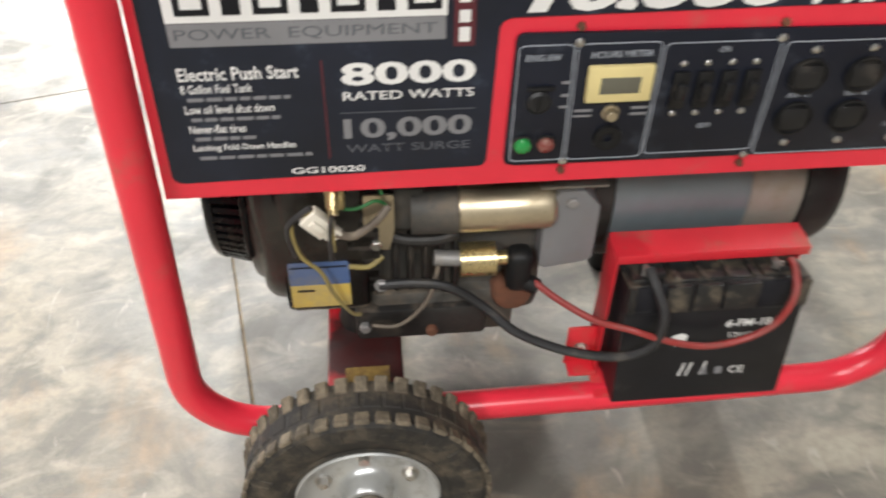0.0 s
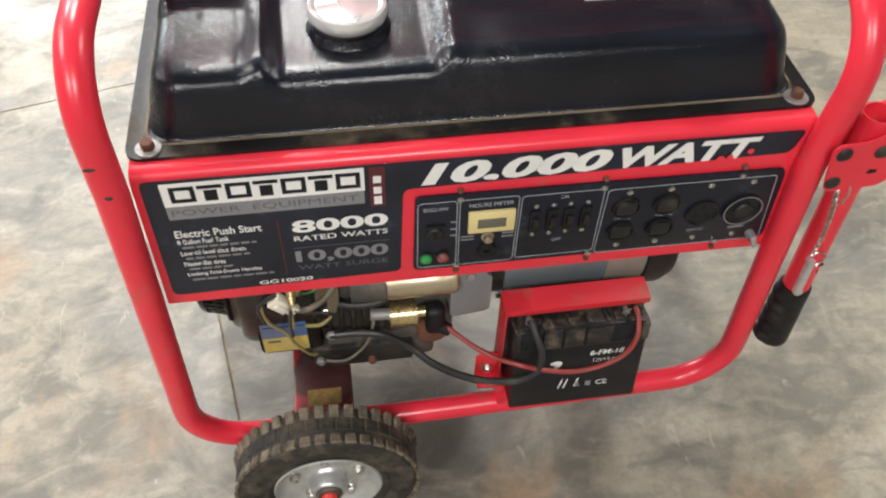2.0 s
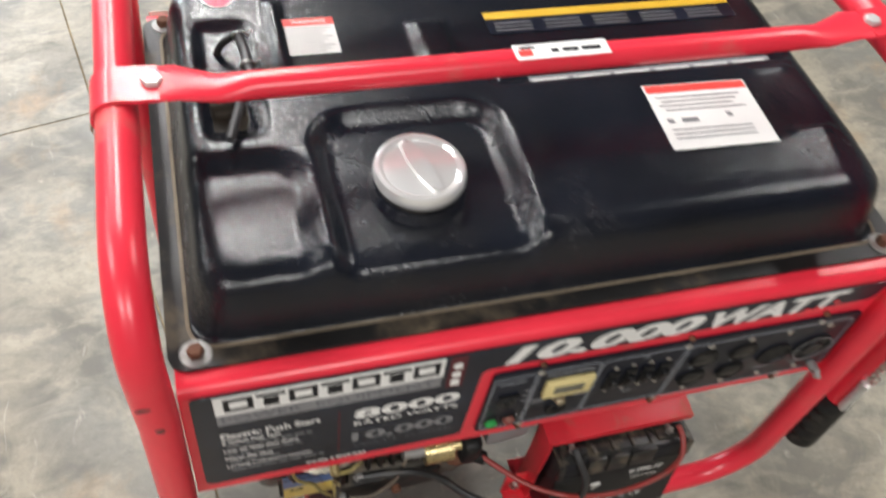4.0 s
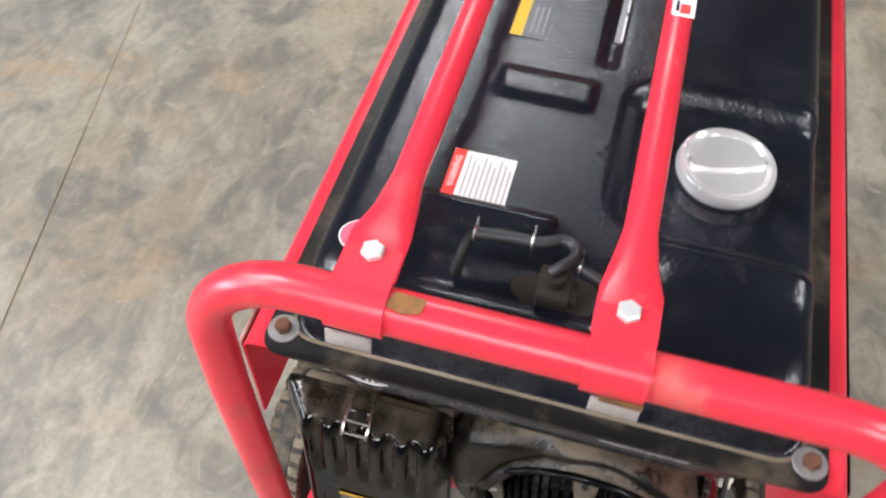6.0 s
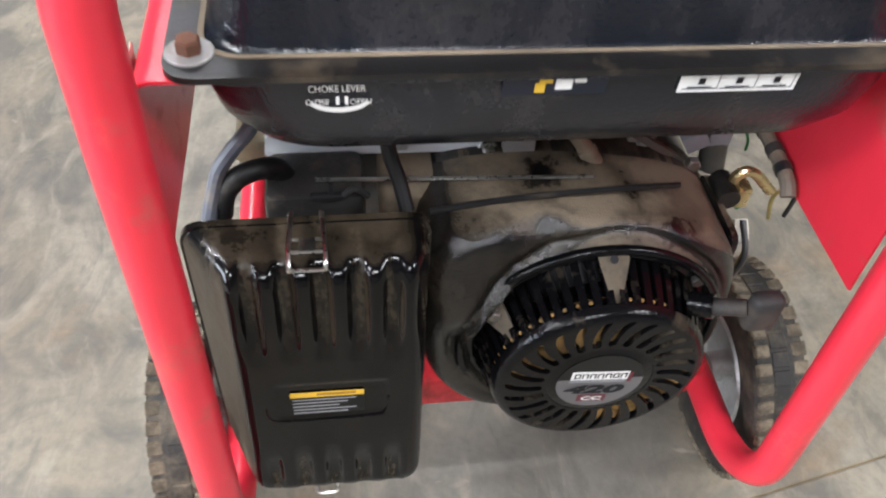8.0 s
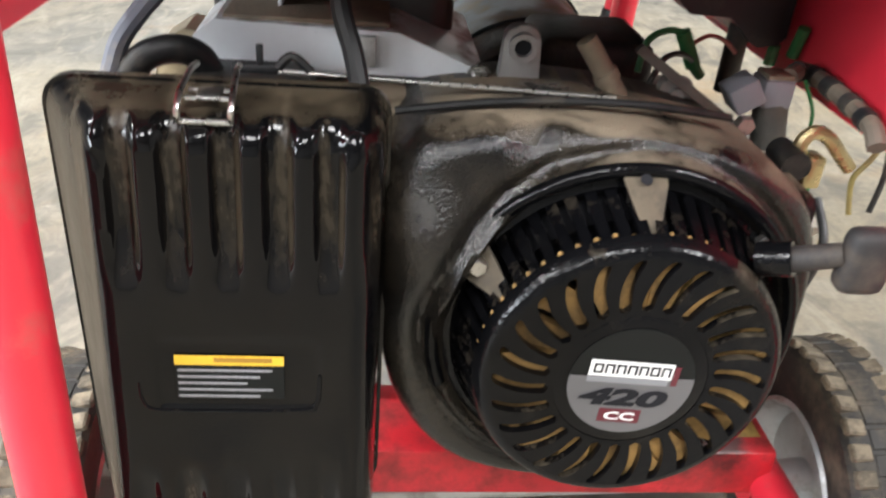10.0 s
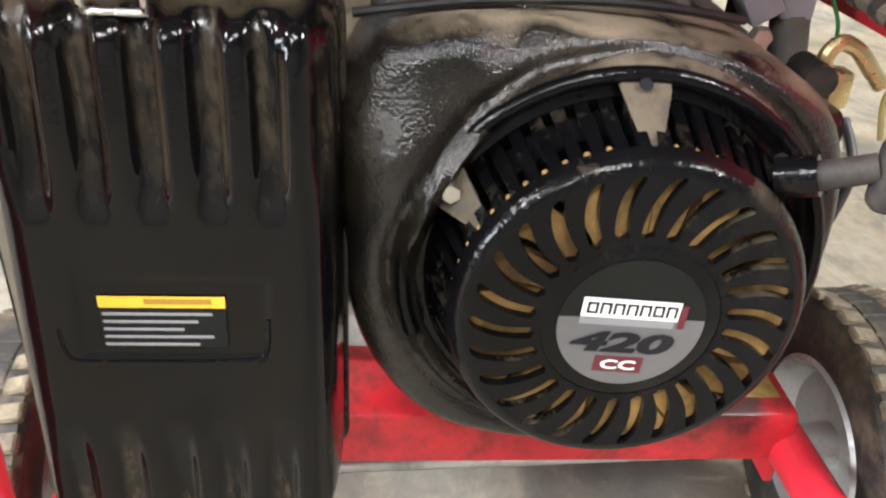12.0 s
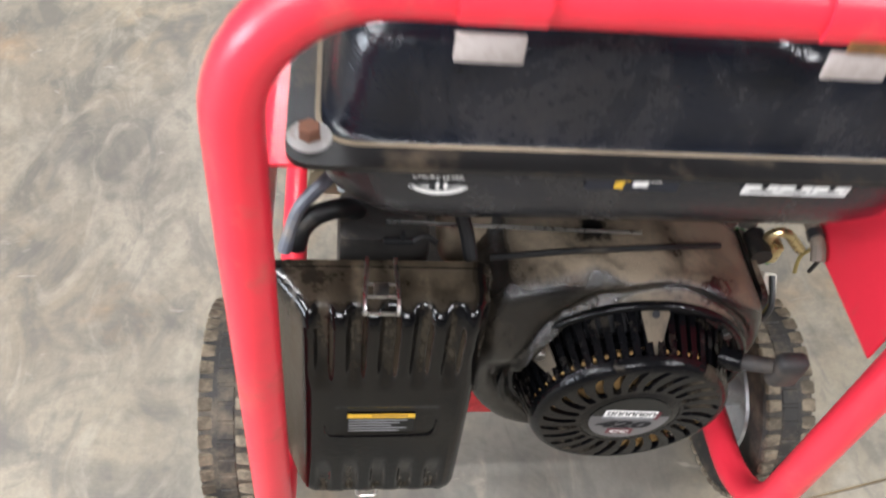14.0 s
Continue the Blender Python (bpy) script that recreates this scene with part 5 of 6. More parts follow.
def flutes(u, v, d):
    ins = step(0.003, 0.014, d)
    top = step(0.042, 0.084, v)
    low = 1 - step(-0.108, -0.062, v)
    wave = step(0.16, 0.84, 0.5 - 0.5 * math.cos((u + 0.0781) / 0.0300 * 6.283185))
    z = -0.0075 * wave * (top * ins + 0.6 * low * step(0.008, 0.030, d))
    z -= 0.0016 * pad(u, v, -0.050, 0.052, -0.026, 0.018, 0.003)
    return z


AF = axis_x(0.036, AY, AZ)
FILTER = [(0.0, 0.0), (0.0, 0.006), (0.002, 0.006), (0.0025, 0.008), (0.0042, 0.036), (0.0058, 0.048), (0.0080, 0.0555), (0.0112, 0.0610), (0.0155, 0.0644), (0.022, 0.066)]
LEAN = 0.105                    # the face leans: the foot stands further out
cover = shell(AW, AH, 0.020, FILTER, 44, flutes, 100)
for v in cover.verts:
    out = max(0.0, min(1.0, (v.co.z - 0.008) / 0.045))
    v.co.x += 0.022 * (0.5 - v.co.x / AW) * out
    v.co.z -= LEAN * v.co.y * out
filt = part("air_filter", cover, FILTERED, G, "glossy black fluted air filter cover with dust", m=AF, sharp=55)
part("filter_base", box(-AW / 2 + 0.004, AW / 2 - 0.004, -AH / 2 + 0.004, AH / 2 - 0.034, -0.032, 0.0, 0.012, 3), SHROUD, filt, "dusty filter base")
LM = Matrix.Translation((0.0145, 0.0205, 0.0644)) @ Matrix.Rotation(-math.atan(LEAN), 4, "X")
sheet(rect(-0.0370, 0.0225, -0.0400, -0.0120, 0.001), LM, surface("black label", (0.007, 0.008, 0.008), 0.4, vary=0.2, spec=0.2), filt, "service_label", "dark service label with a yellow heading", lift=-0.0008)
bars([(-0.0375, 0.0225, -0.0180, -0.0120)], LM, YELLOW, filt, "label_heading", -0.0004)
bars([(-0.016, 0.016, -0.0160, -0.0130)], LM, surface("brown print", (0.3, 0.16, 0.02), 0.5), filt, "heading_bar", -0.0002)
bars([(-0.036, 0.016 - 0.007 * (k % 3), -0.0222 - 0.0042 * k, -0.0208 - 0.0042 * k) for k in range(5)], LM, GREY, filt, "fine_print", -0.0004)
part("pocket_edge", tube(spline([(u, v, z - LEAN * v) for u, v, z in ((-0.0430, -0.010, 0.0654), (-0.0415, -0.0215, 0.0655), (-0.034, -0.0275, 0.0656), (0.0, -0.0280, 0.0657), (0.046, -0.0270, 0.0657), (0.0555, -0.0215, 0.0656), (0.0570, -0.004, 0.0654))], 5), 0.0012, 8), GLOSS, filt)


def wire_latch(v, s):
    """A bent wire clasp; s tells up or down."""
    ob = group_of("wire_latch", filt, "bright bent wire latch")
    if s > 0:
        for u in (-0.013, 0.013):
            part("wire", tube(spline([(u - 0.001, v - 0.010, 0.046), (u, v - 0.003, 0.050), (u, v + 0.003, 0.040), (u * 0.9, v + 0.007, 0.018), (u * 0.85, v + 0.006, 0.004)], 5), 0.0017, 8), STEEL, ob)
        part("crossbar", tube([(-0.013, v - 0.010, 0.046), (0.013, v - 0.010, 0.046)], 0.0017, 8), STEEL, ob)
        for lift in (0.024, 0.036):
            part("rung", tube([(-0.012, v - 0.0015, lift), (0.012, v - 0.0015, lift)], 0.0014, 8), STEEL, ob)
        part("catch", box(-0.006, 0.006, v - 0.002, v + 0.001, 0.024, 0.036, 0.0006), CAST_DARK, ob)
    else:
        part("wire", tube(bend_path([(-0.010, v + 0.006, 0.058), (-0.010, v - 0.013, 0.072), (0.010, v - 0.013, 0.072), (0.010, v + 0.006, 0.058)], 0.004, 5), 0.0017, 8), STEEL, ob)
    return ob


wire_latch(AH / 2 + 0.002, 1)
wire_latch(-AH / 2 + 0.001, -1)

# crankcase and its fittings, control side
part("crankcase", joined(box(0.148, 0.330, 0.075, 0.300, 0.215, 0.430, 0.014, 3), box(0.140, 0.300, 0.062, 0.280, 0.200, 0.268, 0.008)), CAST, G, "dusty cast engine crankcase")
part("sump_edge", box(0.122, 0.268, 0.052, 0.20, 0.206, 0.252, 0.006), CAST_DARK, G, "dark oily sump edge")
for x, z in ((0.132, 0.232), (0.206, 0.221)):
    hexbolt("sump_bolt", face_front(x, 0.052, z), G, RUST if x > 0.2 else ALLOY, 0.0065, 0.008)
for k in range(5):
    part("casting_rib", box(0.165 + 0.016 * k, 0.172 + 0.016 * k, 0.060, 0.082, 0.275, 0.350, 0.003), CAST_DARK, G)
for x, y in ((0.128, 0.105), (0.128, 0.262)):
    part("engine_mount", lathe([(0, 0.03), (0.020, 0.03), (0.024, 0.022), (0.027, 0.008), (0.028, 0), (0, 0)], 22, pose(x, y, 0.190)), RUBBER, G, "black rubber engine mount")
part("blue_label", prism(rect(0.0575, 0.1195, 0.3055, 0.3370, 0.002), 0.0, 0.0012, m=face_front(0, 0.0475, 0)), BLUE, G, "blue and yellow label on the fan shroud")
part("yellow_label", prism(rect(0.0575, 0.1195, 0.2730, 0.3052, 0.002), 0.0, 0.0014, m=face_front(0, 0.0475, 0)), FADED, G)
bars([(0.064, 0.082, 0.296, 0.299), (0.060, 0.117, 0.330, 0.332)], face_front(0, 0.0475, 0), INK_AND_SHADE, G, lift=0.0018)
part("label_plate", box(0.052, 0.140, 0.0478, 0.062, 0.262, 0.44, 0.010, 3), SHROUD, G, "flat side of the fan shroud")
starter = part("starter_motor", joined(lathe([(0, 0.098), (0.020, 0.098), (0.0245, 0.094), (0.0255, 0.088), (0.0255, 0.004), (0.024, 0), (0, 0)], 32, Matrix(((0, 0, 1, 0.232), (0, 1, 0, 0.062), (-1, 0, 0, 0.388), (0, 0, 0, 1))))), NICKEL, G, "dull nickel starter motor")
part("starter_nose", joined(rod((0.185, 0.064, 0.388), (0.232, 0.062, 0.388), 0.026, 24), box(0.165, 0.200, 0.055, 0.10, 0.365, 0.420, 0.008)), CAST, G, "dusty cast starter nose")
solenoid = part("solenoid", rod((0.235, 0.052, 0.325), (0.272, 0.052, 0.325), 0.0185, 26), GOLD, G, "yellow passivated starter solenoid")
part("solenoid_neck", rod((0.208, 0.052, 0.330), (0.235, 0.052, 0.327), 0.0085, 16), ALLOY, G)
part("solenoid_stud", rod((0.272, 0.052, 0.325), (0.288, 0.052, 0.325), 0.008, 14), GOLD, G)
part("cable_boot", joined(box(0.284, 0.312, 0.035, 0.062, 0.285, 0.340, 0.010, 3), rod((0.298, 0.046, 0.300), (0.318, 0.040, 0.290), 0.0095, 12)), RUBBER, G, "black rubber cable boot")
part("oil_plug", lathe([(0, 0.022), (0.020, 0.020), (0.024, 0.012), (0.024, 0), (0, 0)], 22, face_front(0.296, 0.075, 0.262)), RUST, G, "brown round oil plug")
part("oil_pipe", tube(spline([(0.150, 0.058, 0.368), (0.175, 0.052, 0.358), (0.210, 0.050, 0.357), (0.232, 0.055, 0.360)], 6), 0.006, 10), CAST_DARK, G)
part("plug_bracket", prism(rounded([(0.137, 0.352), (0.162, 0.348), (0.168, 0.375), (0.168, 0.420), (0.138, 0.420)], 0.003), 0, 0.002, m=face_front(0, 0.050, 0)), NICKEL, G, "tan metal plug bracket")
hexbolt("bracket_bolt", face_front(0.149, 0.048, 0.357), G, STEEL, 0.006, 0.005)
plugm = face_front(0.097, 0.030, 0.402) @ pose(0, 0, 0, 0, 0, -48)
part("wire_plug", joined(box(-0.018, 0.010, -0.0105, 0.0105, -0.007, 0.007, 0.002, m=plugm), box(0.006, 0.022, -0.0085, 0.0085, -0.005, 0.005, 0.002, m=plugm), box(-0.012, 0.004, -0.004, 0.004, 0.006, 0.010, 0.001, m=plugm)), IVORY, G, "ivory plastic wire plug")


def wire(pts, r, mat, name="wire", label=""):
    return part(name, tube(spline(pts, 8), r, 10), mat, G, label)


wire([(0.110, 0.028, 0.392), (0.128, 0.032, 0.384), (0.150, 0.038, 0.396), (0.163, 0.046, 0.408)], 0.0042, WIRE_BROWN, "loom", "dusty grey wire loom")
wire([(0.092, 0.030, 0.420), (0.070, 0.030, 0.405), (0.074, 0.032, 0.362), (0.092, 0.034, 0.335), (0.103, 0.036, 0.300), (0.118, 0.040, 0.268), (0.128, 0.045, 0.258)], 0.0022, WIRE_YELLOW, "yellow_wire", "yellow wire")
wire([(0.090, 0.030, 0.424), (0.066, 0.030, 0.400), (0.070, 0.033, 0.360)], 0.0030, WIRE_BLACK)
wire([(0.120, 0.042, 0.334), (0.140, 0.044, 0.330), (0.155, 0.052, 0.336)], 0.0028, WIRE_YELLOW)
wire([(0.105, 0.030, 0.424), (0.130, 0.034, 0.416), (0.150, 0.040, 0.420), (0.160, 0.046, 0.410)], 0.0018, WIRE_GREEN)
wire([(0.212, 0.050, 0.330), (0.210, 0.046, 0.310), (0.198, 0.040, 0.275), (0.170, 0.038, 0.245), (0.140, 0.042, 0.242)], 0.0022, WIRE_BROWN)
wire([(0.150, 0.044, 0.302), (0.190, 0.040, 0.306), (0.225, 0.036, 0.300), (0.260, 0.028, 0.276), (0.292, 0.006, 0.258), (0.335, -0.020, 0.256), (0.378, -0.030, 0.252), (0.408, -0.034, 0.256), (0.430, -0.034, 0.274), (0.436, -0.026, 0.306), (0.428, -0.008, 0.330), (0.424, 0.008, 0.340)], 0.0053, WIRE_BLACK, "battery_cable", "thick black battery cable")
wire([(0.314, 0.040, 0.298), (0.342, 0.014, 0.290), (0.372, -0.010, 0.286), (0.405, -0.030, 0.290), (0.440, -0.034, 0.276), (0.484, -0.035, 0.264), (0.525, -0.033, 0.268), (0.556, -0.030, 0.286), (0.570, -0.024, 0.318), (0.574, -0.006, 0.336), (0.573, 0.010, 0.342)], 0.0037, WIRE_RED, "battery_cable", "red battery cable")
hexbolt("cable_bolt", face_front(0.152, 0.046, 0.302), G, ALLOY, 0.0075, 0.006)

# grey rear cover and the alternator
cov = rounded([(0.319, 0.392), (0.333, 0.413), (0.357, 0.413), (0.375, 0.392), (0.375, 0.318), (0.319, 0.310)], [0.003, 0.004, 0.004, 0.003, 0.006, 0.006])
part("regulator_cover", prism(cov, 0.0, 0.030, 0.003, 3, face_front(0, 0.078, 0)), GREYPAINT, G, "grey painted cover plate")
part("cover_flange", box(0.313, 0.381, 0.050, 0.082, 0.4145, 0.4175, 0.001), BELL, G, "dusty beige flange over the cover plate")
hexbolt("cover_screw", face_front(0.345, 0.047, 0.400), G, ALLOY, 0.006, 0.004)
XA = Matrix(((0, 0, 1, 0.0), (0, 1, 0, RY), (-1, 0, 0, RZ), (0, 0, 0, 1)))
part("alternator_adapter", lathe([(0, 0.330), (0.100, 0.330), (0.104, 0.345), (0.104, 0.400), (0, 0.400)], 48, XA), CAST_DARK, G, "dark cast alternator adapter")
part("alternator_body", lathe([(0, 0.400), (0.107, 0.400), (0.107, 0.547), (0, 0.547)], 56, XA), STATOR, G, "blue-grey alternator body")
part("alternator_bell", lathe([(0, 0.546), (0.109, 0.546), (0.109, 0.604), (0.102, 0.610), (0, 0.610)], 56, XA), BELL, G, "dusty cast alternator end bell")
part("alternator_cap", lathe([(0, 0.662), (0.085, 0.662), (0.106, 0.652), (0.113, 0.636), (0.113, 0.606), (0, 0.606)], 56, XA), PLASTIC, G, "black alternator end cap")
for a in (148, 215, 330, 30):
    part("stay_bolt", rod((0.395, RY + 0.111 * math.cos(radians(a)), RZ + 0.111 * math.sin(radians(a))), (0.552, RY + 0.111 * math.cos(radians(a)), RZ + 0.111 * math.sin(radians(a))), 0.0035, 8), STEEL, G)
for k in range(4):
    # black strips on the closed bell paint the dark of its vents
    part("vent_slot_shade", box(0.572, 0.603, -0.003, 0.003, 0.1085, 0.1098, m=XA @ Matrix.Rotation(radians(180 + 6 * k), 4, "Z") @ Matrix(((0, 0, 1, 0), (0, 1, 0, 0), (1, 0, 0, 0), (0, 0, 0, 1)))), INK_AND_SHADE, G)

# upper works between engine and tank, seen from the engine end
fitted = set(G.children)
part("cylinder_cover", box(0.100, 0.200, 0.235, 0.362, 0.405, 0.464, 0.014, 3), TAN, G, "dust-caked cylinder cover")
part("cylinder_block", box(0.150, 0.330, 0.270, 0.430, 0.230, 0.455, 0.010), CAST, G, "dusty finned cylinder block")
shield = part("heat_shield", prism(rounded([(-0.456, 0.470), (-0.454, 0.490), (-0.440, 0.501), (-0.322, 0.498), (-0.264, 0.474), (-0.262, 0.467), (-0.300, 0.469)], 0.002), -0.290, -0.135, 0.004, 2, A), GALV, G, "bright galvanised heat shield over the muffler")
part("shield_top", box(0.141, 0.284, 0.328, 0.436, 0.4990, 0.5030, 0.0015), TAN, shield, "dust-caked top of the heat shield")
part("shield_rib", box(0.170, 0.260, 0.4005, 0.4035, 0.498, 0.514, 0.001), GALV, shield)
part("shield_clip", box(0.130, 0.1352, 0.337, 0.357, 0.476, 0.496, 0.001), ZINC, shield)
part("muffler", joined(box(0.200, 0.380, 0.280, 0.455, 0.430, 0.520, 0.02, 3), rod((0.240, 0.430, 0.500), (0.240, 0.430, 0.530), 0.02, 18)), CAST_DARK, G, "dark dusty muffler")
part("rocker_cover", box(0.205, 0.300, 0.122, 0.214, 0.420, 0.480, 0.012, 3), CAST_DARK, G, "dark rocker cover under the tank")
lug_out = rounded([(-0.258, 0.450), (-0.228, 0.450), (-0.231, 0.510), (-0.254, 0.510)], [0.002, 0.002, 0.0115, 0.0115], 8)
part("lifting_lug", joined(prism(lug_out, -0.134, -0.124, 0.002, 2, A), lathe([(0.0058, 0.0), (0.0095, 0.0), (0.0095, 0.0045), (0.0058, 0.0045)], 20, axis_x(0.124, 0.2425, 0.4965), closed=True), box(0.122, 0.160, 0.226, 0.262, 0.448, 0.456, 0.002)), ALLOY, G, "grey cast lifting lug with a hole")
# dark disc on the solid lug paints the hole's shade
part("lug_hole_shade", lathe([(0, 0.0003), (0.0058, 0.0003)], 18, axis_x(0.124, 0.2425, 0.4965)), INK_AND_SHADE, G)
hexbolt("shield_bolt", axis_x(0.134, 0.268, 0.470), G, STEEL, 0.0080, 0.008, 0.010)
part("throttle_rod", rod((0.090, 0.414, 0.484), (0.089, 0.186, 0.477), 0.0016, 8), STEEL, G, "thin bright throttle rod")
part("governor_arm", prism(rounded([(-0.164, 0.494), (-0.159, 0.499), (-0.079, 0.446), (-0.083, 0.441)], 0.002), -0.140, -0.134, 0, 1, A), CAST, G, "grey governor arm")
hexbolt("governor_bolt", axis_x(0.134, 0.078, 0.4475), G, STEEL, 0.0072, 0.008)
lever = Vector((0.118, 0.203, 0.505)), Vector((0.116, 0.176, 0.468))
part("throttle_lever", joined(rod(lever[0], lever[1], 0.0070, 16), rod(lever[0].lerp(lever[1], 0.55), lever[0].lerp(lever[1], 0.70), 0.0085, 16), rod(lever[1], lever[1] + Vector((0, -0.003, -0.016)), 0.0050, 10)), TAN, G, "dusty leaning throttle lever sleeve")
part("coil_bracket", joined(prism(rounded([(-0.146, 0.442), (-0.108, 0.442), (-0.116, 0.474), (-0.136, 0.476)], 0.006), -0.152, -0.144, 0.002, 1, A), rod((0.140, 0.127, 0.463), (0.146, 0.127, 0.463), 0.005, 10)), ALLOY, G, "small grey coil bracket")
coil = part("ignition_coil", box(0.144, 0.170, 0.040, 0.063, 0.455, 0.476, 0.003, 2), COIL, G, "blue-grey ignition coil")
part("coil_shoe", box(0.140, 0.166, 0.064, 0.086, 0.454, 0.474, 0.002, 2, m=Matrix.Translation((0, 0.075, 0.464)) @ Matrix.Rotation(radians(-32), 4, "X") @ Matrix.Translation((0, -0.075, -0.464))), COIL, coil)
part("coil_cap", box(0.146, 0.168, 0.042, 0.061, 0.4755, 0.479, 0.001), TAN, coil)
part("coil_leg", rod((0.156, 0.050, 0.456), (0.152, 0.046, 0.424), 0.0125, 16), CAST, coil)
part("gold_clip", joined(box(0.108, 0.126, 0.022, 0.036, 0.410, 0.434, 0.003), tube(spline([(0.116, 0.034, 0.420), (0.116, 0.041, 0.440), (0.116, 0.034, 0.450), (0.116, 0.022, 0.446), (0.116, 0.010, 0.434), (0.116, 0.000, 0.424)], 5), 0.0052, 10)), GOLD, G, "yellow passivated clip")
part("black_spacer", rod((0.100, 0.048, 0.430), (0.13, 0.047, 0.430), 0.0105, 14), RUBBER, G)
part("linkage_knob", box(0.052, 0.070, 0.092, 0.112, 0.434, 0.450, 0.004), CAST_DARK, G)
wire([(0.050, 0.345, 0.486), (0.062, 0.350, 0.505), (0.075, 0.358, 0.530), (0.090, 0.356, 0.556), (0.120, 0.340, 0.580), (0.160, 0.325, 0.600)], 0.0062, RUBBER, "fuel_hose", "black fuel hose")
wire([(0.080, 0.500, 0.455), (0.088, 0.492, 0.482), (0.092, 0.486, 0.498), (0.096, 0.474, 0.514), (0.102, 0.458, 0.533), (0.120, 0.445, 0.560), (0.140, 0.436, 0.592)], 0.0062, VENT, "vent_hose", "grey vent hose")
part("filter_elbow", tube(spline([(0.088, 0.490, 0.452), (0.089, 0.485, 0.474), (0.092, 0.473, 0.488), (0.096, 0.457, 0.492), (0.103, 0.444, 0.486), (0.108, 0.437, 0.470)], 6), 0.0088, 16), RUBBER, G, "black filter elbow")
part("exhaust_guard", prism(rounded([(-0.484, 0.452), (-0.480, 0.478), (-0.462, 0.490), (-0.446, 0.486), (-0.448, 0.450)], 0.004), -0.190, -0.150, 0.003, 2, A), NICKEL, G, "dusty pale exhaust guard")
part("choke_lever", joined(box(0.058, 0.064, 0.392, 0.418, 0.491, 0.497, 0.002), box(0.059, 0.062, 0.400, 0.404, 0.494, 0.508, 0.001), tube(spline([(0.060, 0.392, 0.495), (0.060, 0.384, 0.502), (0.060, 0.374, 0.494)], 5), 0.0028, 8)), RUBBER, G, "grey choke lever")
part("carburettor", joined(box(0.075, 0.134, 0.375, 0.455, 0.430, 0.478, 0.008), rod((0.10, 0.40, 0.41), (0.10, 0.40, 0.46), 0.022, 16)), CAST_DARK, G, "dark carburettor")
wire([(0.195, 0.140, 0.462), (0.202, 0.134, 0.484), (0.206, 0.118, 0.492), (0.204, 0.104, 0.490)], 0.0026, WIRE_GREEN, "wire", "green wire")
part("wire_connector", joined(rod((0.204, 0.108, 0.492), (0.205, 0.094, 0.466), 0.0058, 10), rod((0.205, 0.094, 0.466), (0.206, 0.086, 0.458), 0.0042, 10)), WIRE_GREEN, G, "green sleeve on a wire joint")
wire([(0.150, 0.145, 0.468), (0.165, 0.132, 0.482), (0.185, 0.112, 0.480), (0.215, 0.085, 0.462)], 0.0022, WIRE_BLACK)
wire([(0.204, 0.100, 0.482), (0.212, 0.084, 0.488), (0.222, 0.066, 0.482), (0.235, 0.050, 0.470)], 0.0018, WIRE_RED)
wire([(0.116, -0.020, 0.446), (0.114, -0.012, 0.4315), (0.114, -0.004, 0.416), (0.114, -0.010, 0.389)], 0.0020, WIRE_YELLOW)
wire([(0.116, -0.024, 0.444), (0.113, -0.026, 0.420), (0.113, -0.024, 0.392)], 0.0022, WIRE_BLACK)
run = spline([(0.160, 0.040, 0.474), (0.172, 0.030, 0.474), (0.182, 0.018, 0.473), (0.166, 0.012, 0.472), (0.136, 0.011, 0.470), (0.110, 0.011, 0.468), (0.088, 0.011, 0.464), (0.076, 0.012, 0.456)], 8)
part("loom", tube(run, 0.0068, 10), WIRE_BROWN, G, "dusty taped wire loom")
for k in (10, 20, 27, 35, 42):
    part("loom_tape", rod(run[k], run[k + 3], 0.0078, 12), WIRE_BLACK, G)
for a, b in (((0.256, 0.009, 0.456), (0.254, 0.009, 0.473)), ((0.222, 0.009, 0.473), (0.214, 0.009, 0.497))):
    part("wire_connector", rod(a, b, 0.0050, 10), WIRE_GREEN, G, "green sleeve on a wire joint")
part("control_box", prism(rounded([(-0.105, 0.510), (-0.090, 0.496), (-0.056, 0.495), (-0.030, 0.472), (-0.006, 0.476), (-0.005, 0.590), (-0.105, 0.590)], 0.006), -0.420, -0.244, 0.004, 2, A), HOSE, G, "dark cover behind the control panel")
wire([(0.154, 0.030, 0.474), (0.158, 0.016, 0.452), (0.160, 0.012, 0.436)], 0.0014, WIRE_GREEN)
part("post", rod((0.260, 0.040, 0.430), (0.262, 0.038, 0.600), 0.009, 12), CAST_DARK, G, "dark upright post under the tank")
for ob in set(G.children) - fitted:
    ob.matrix_basis = Matrix.Translation((-0.004, 0, RAISE)) @ ob.matrix_basis

# ---- wheels ----
WX = 0.126


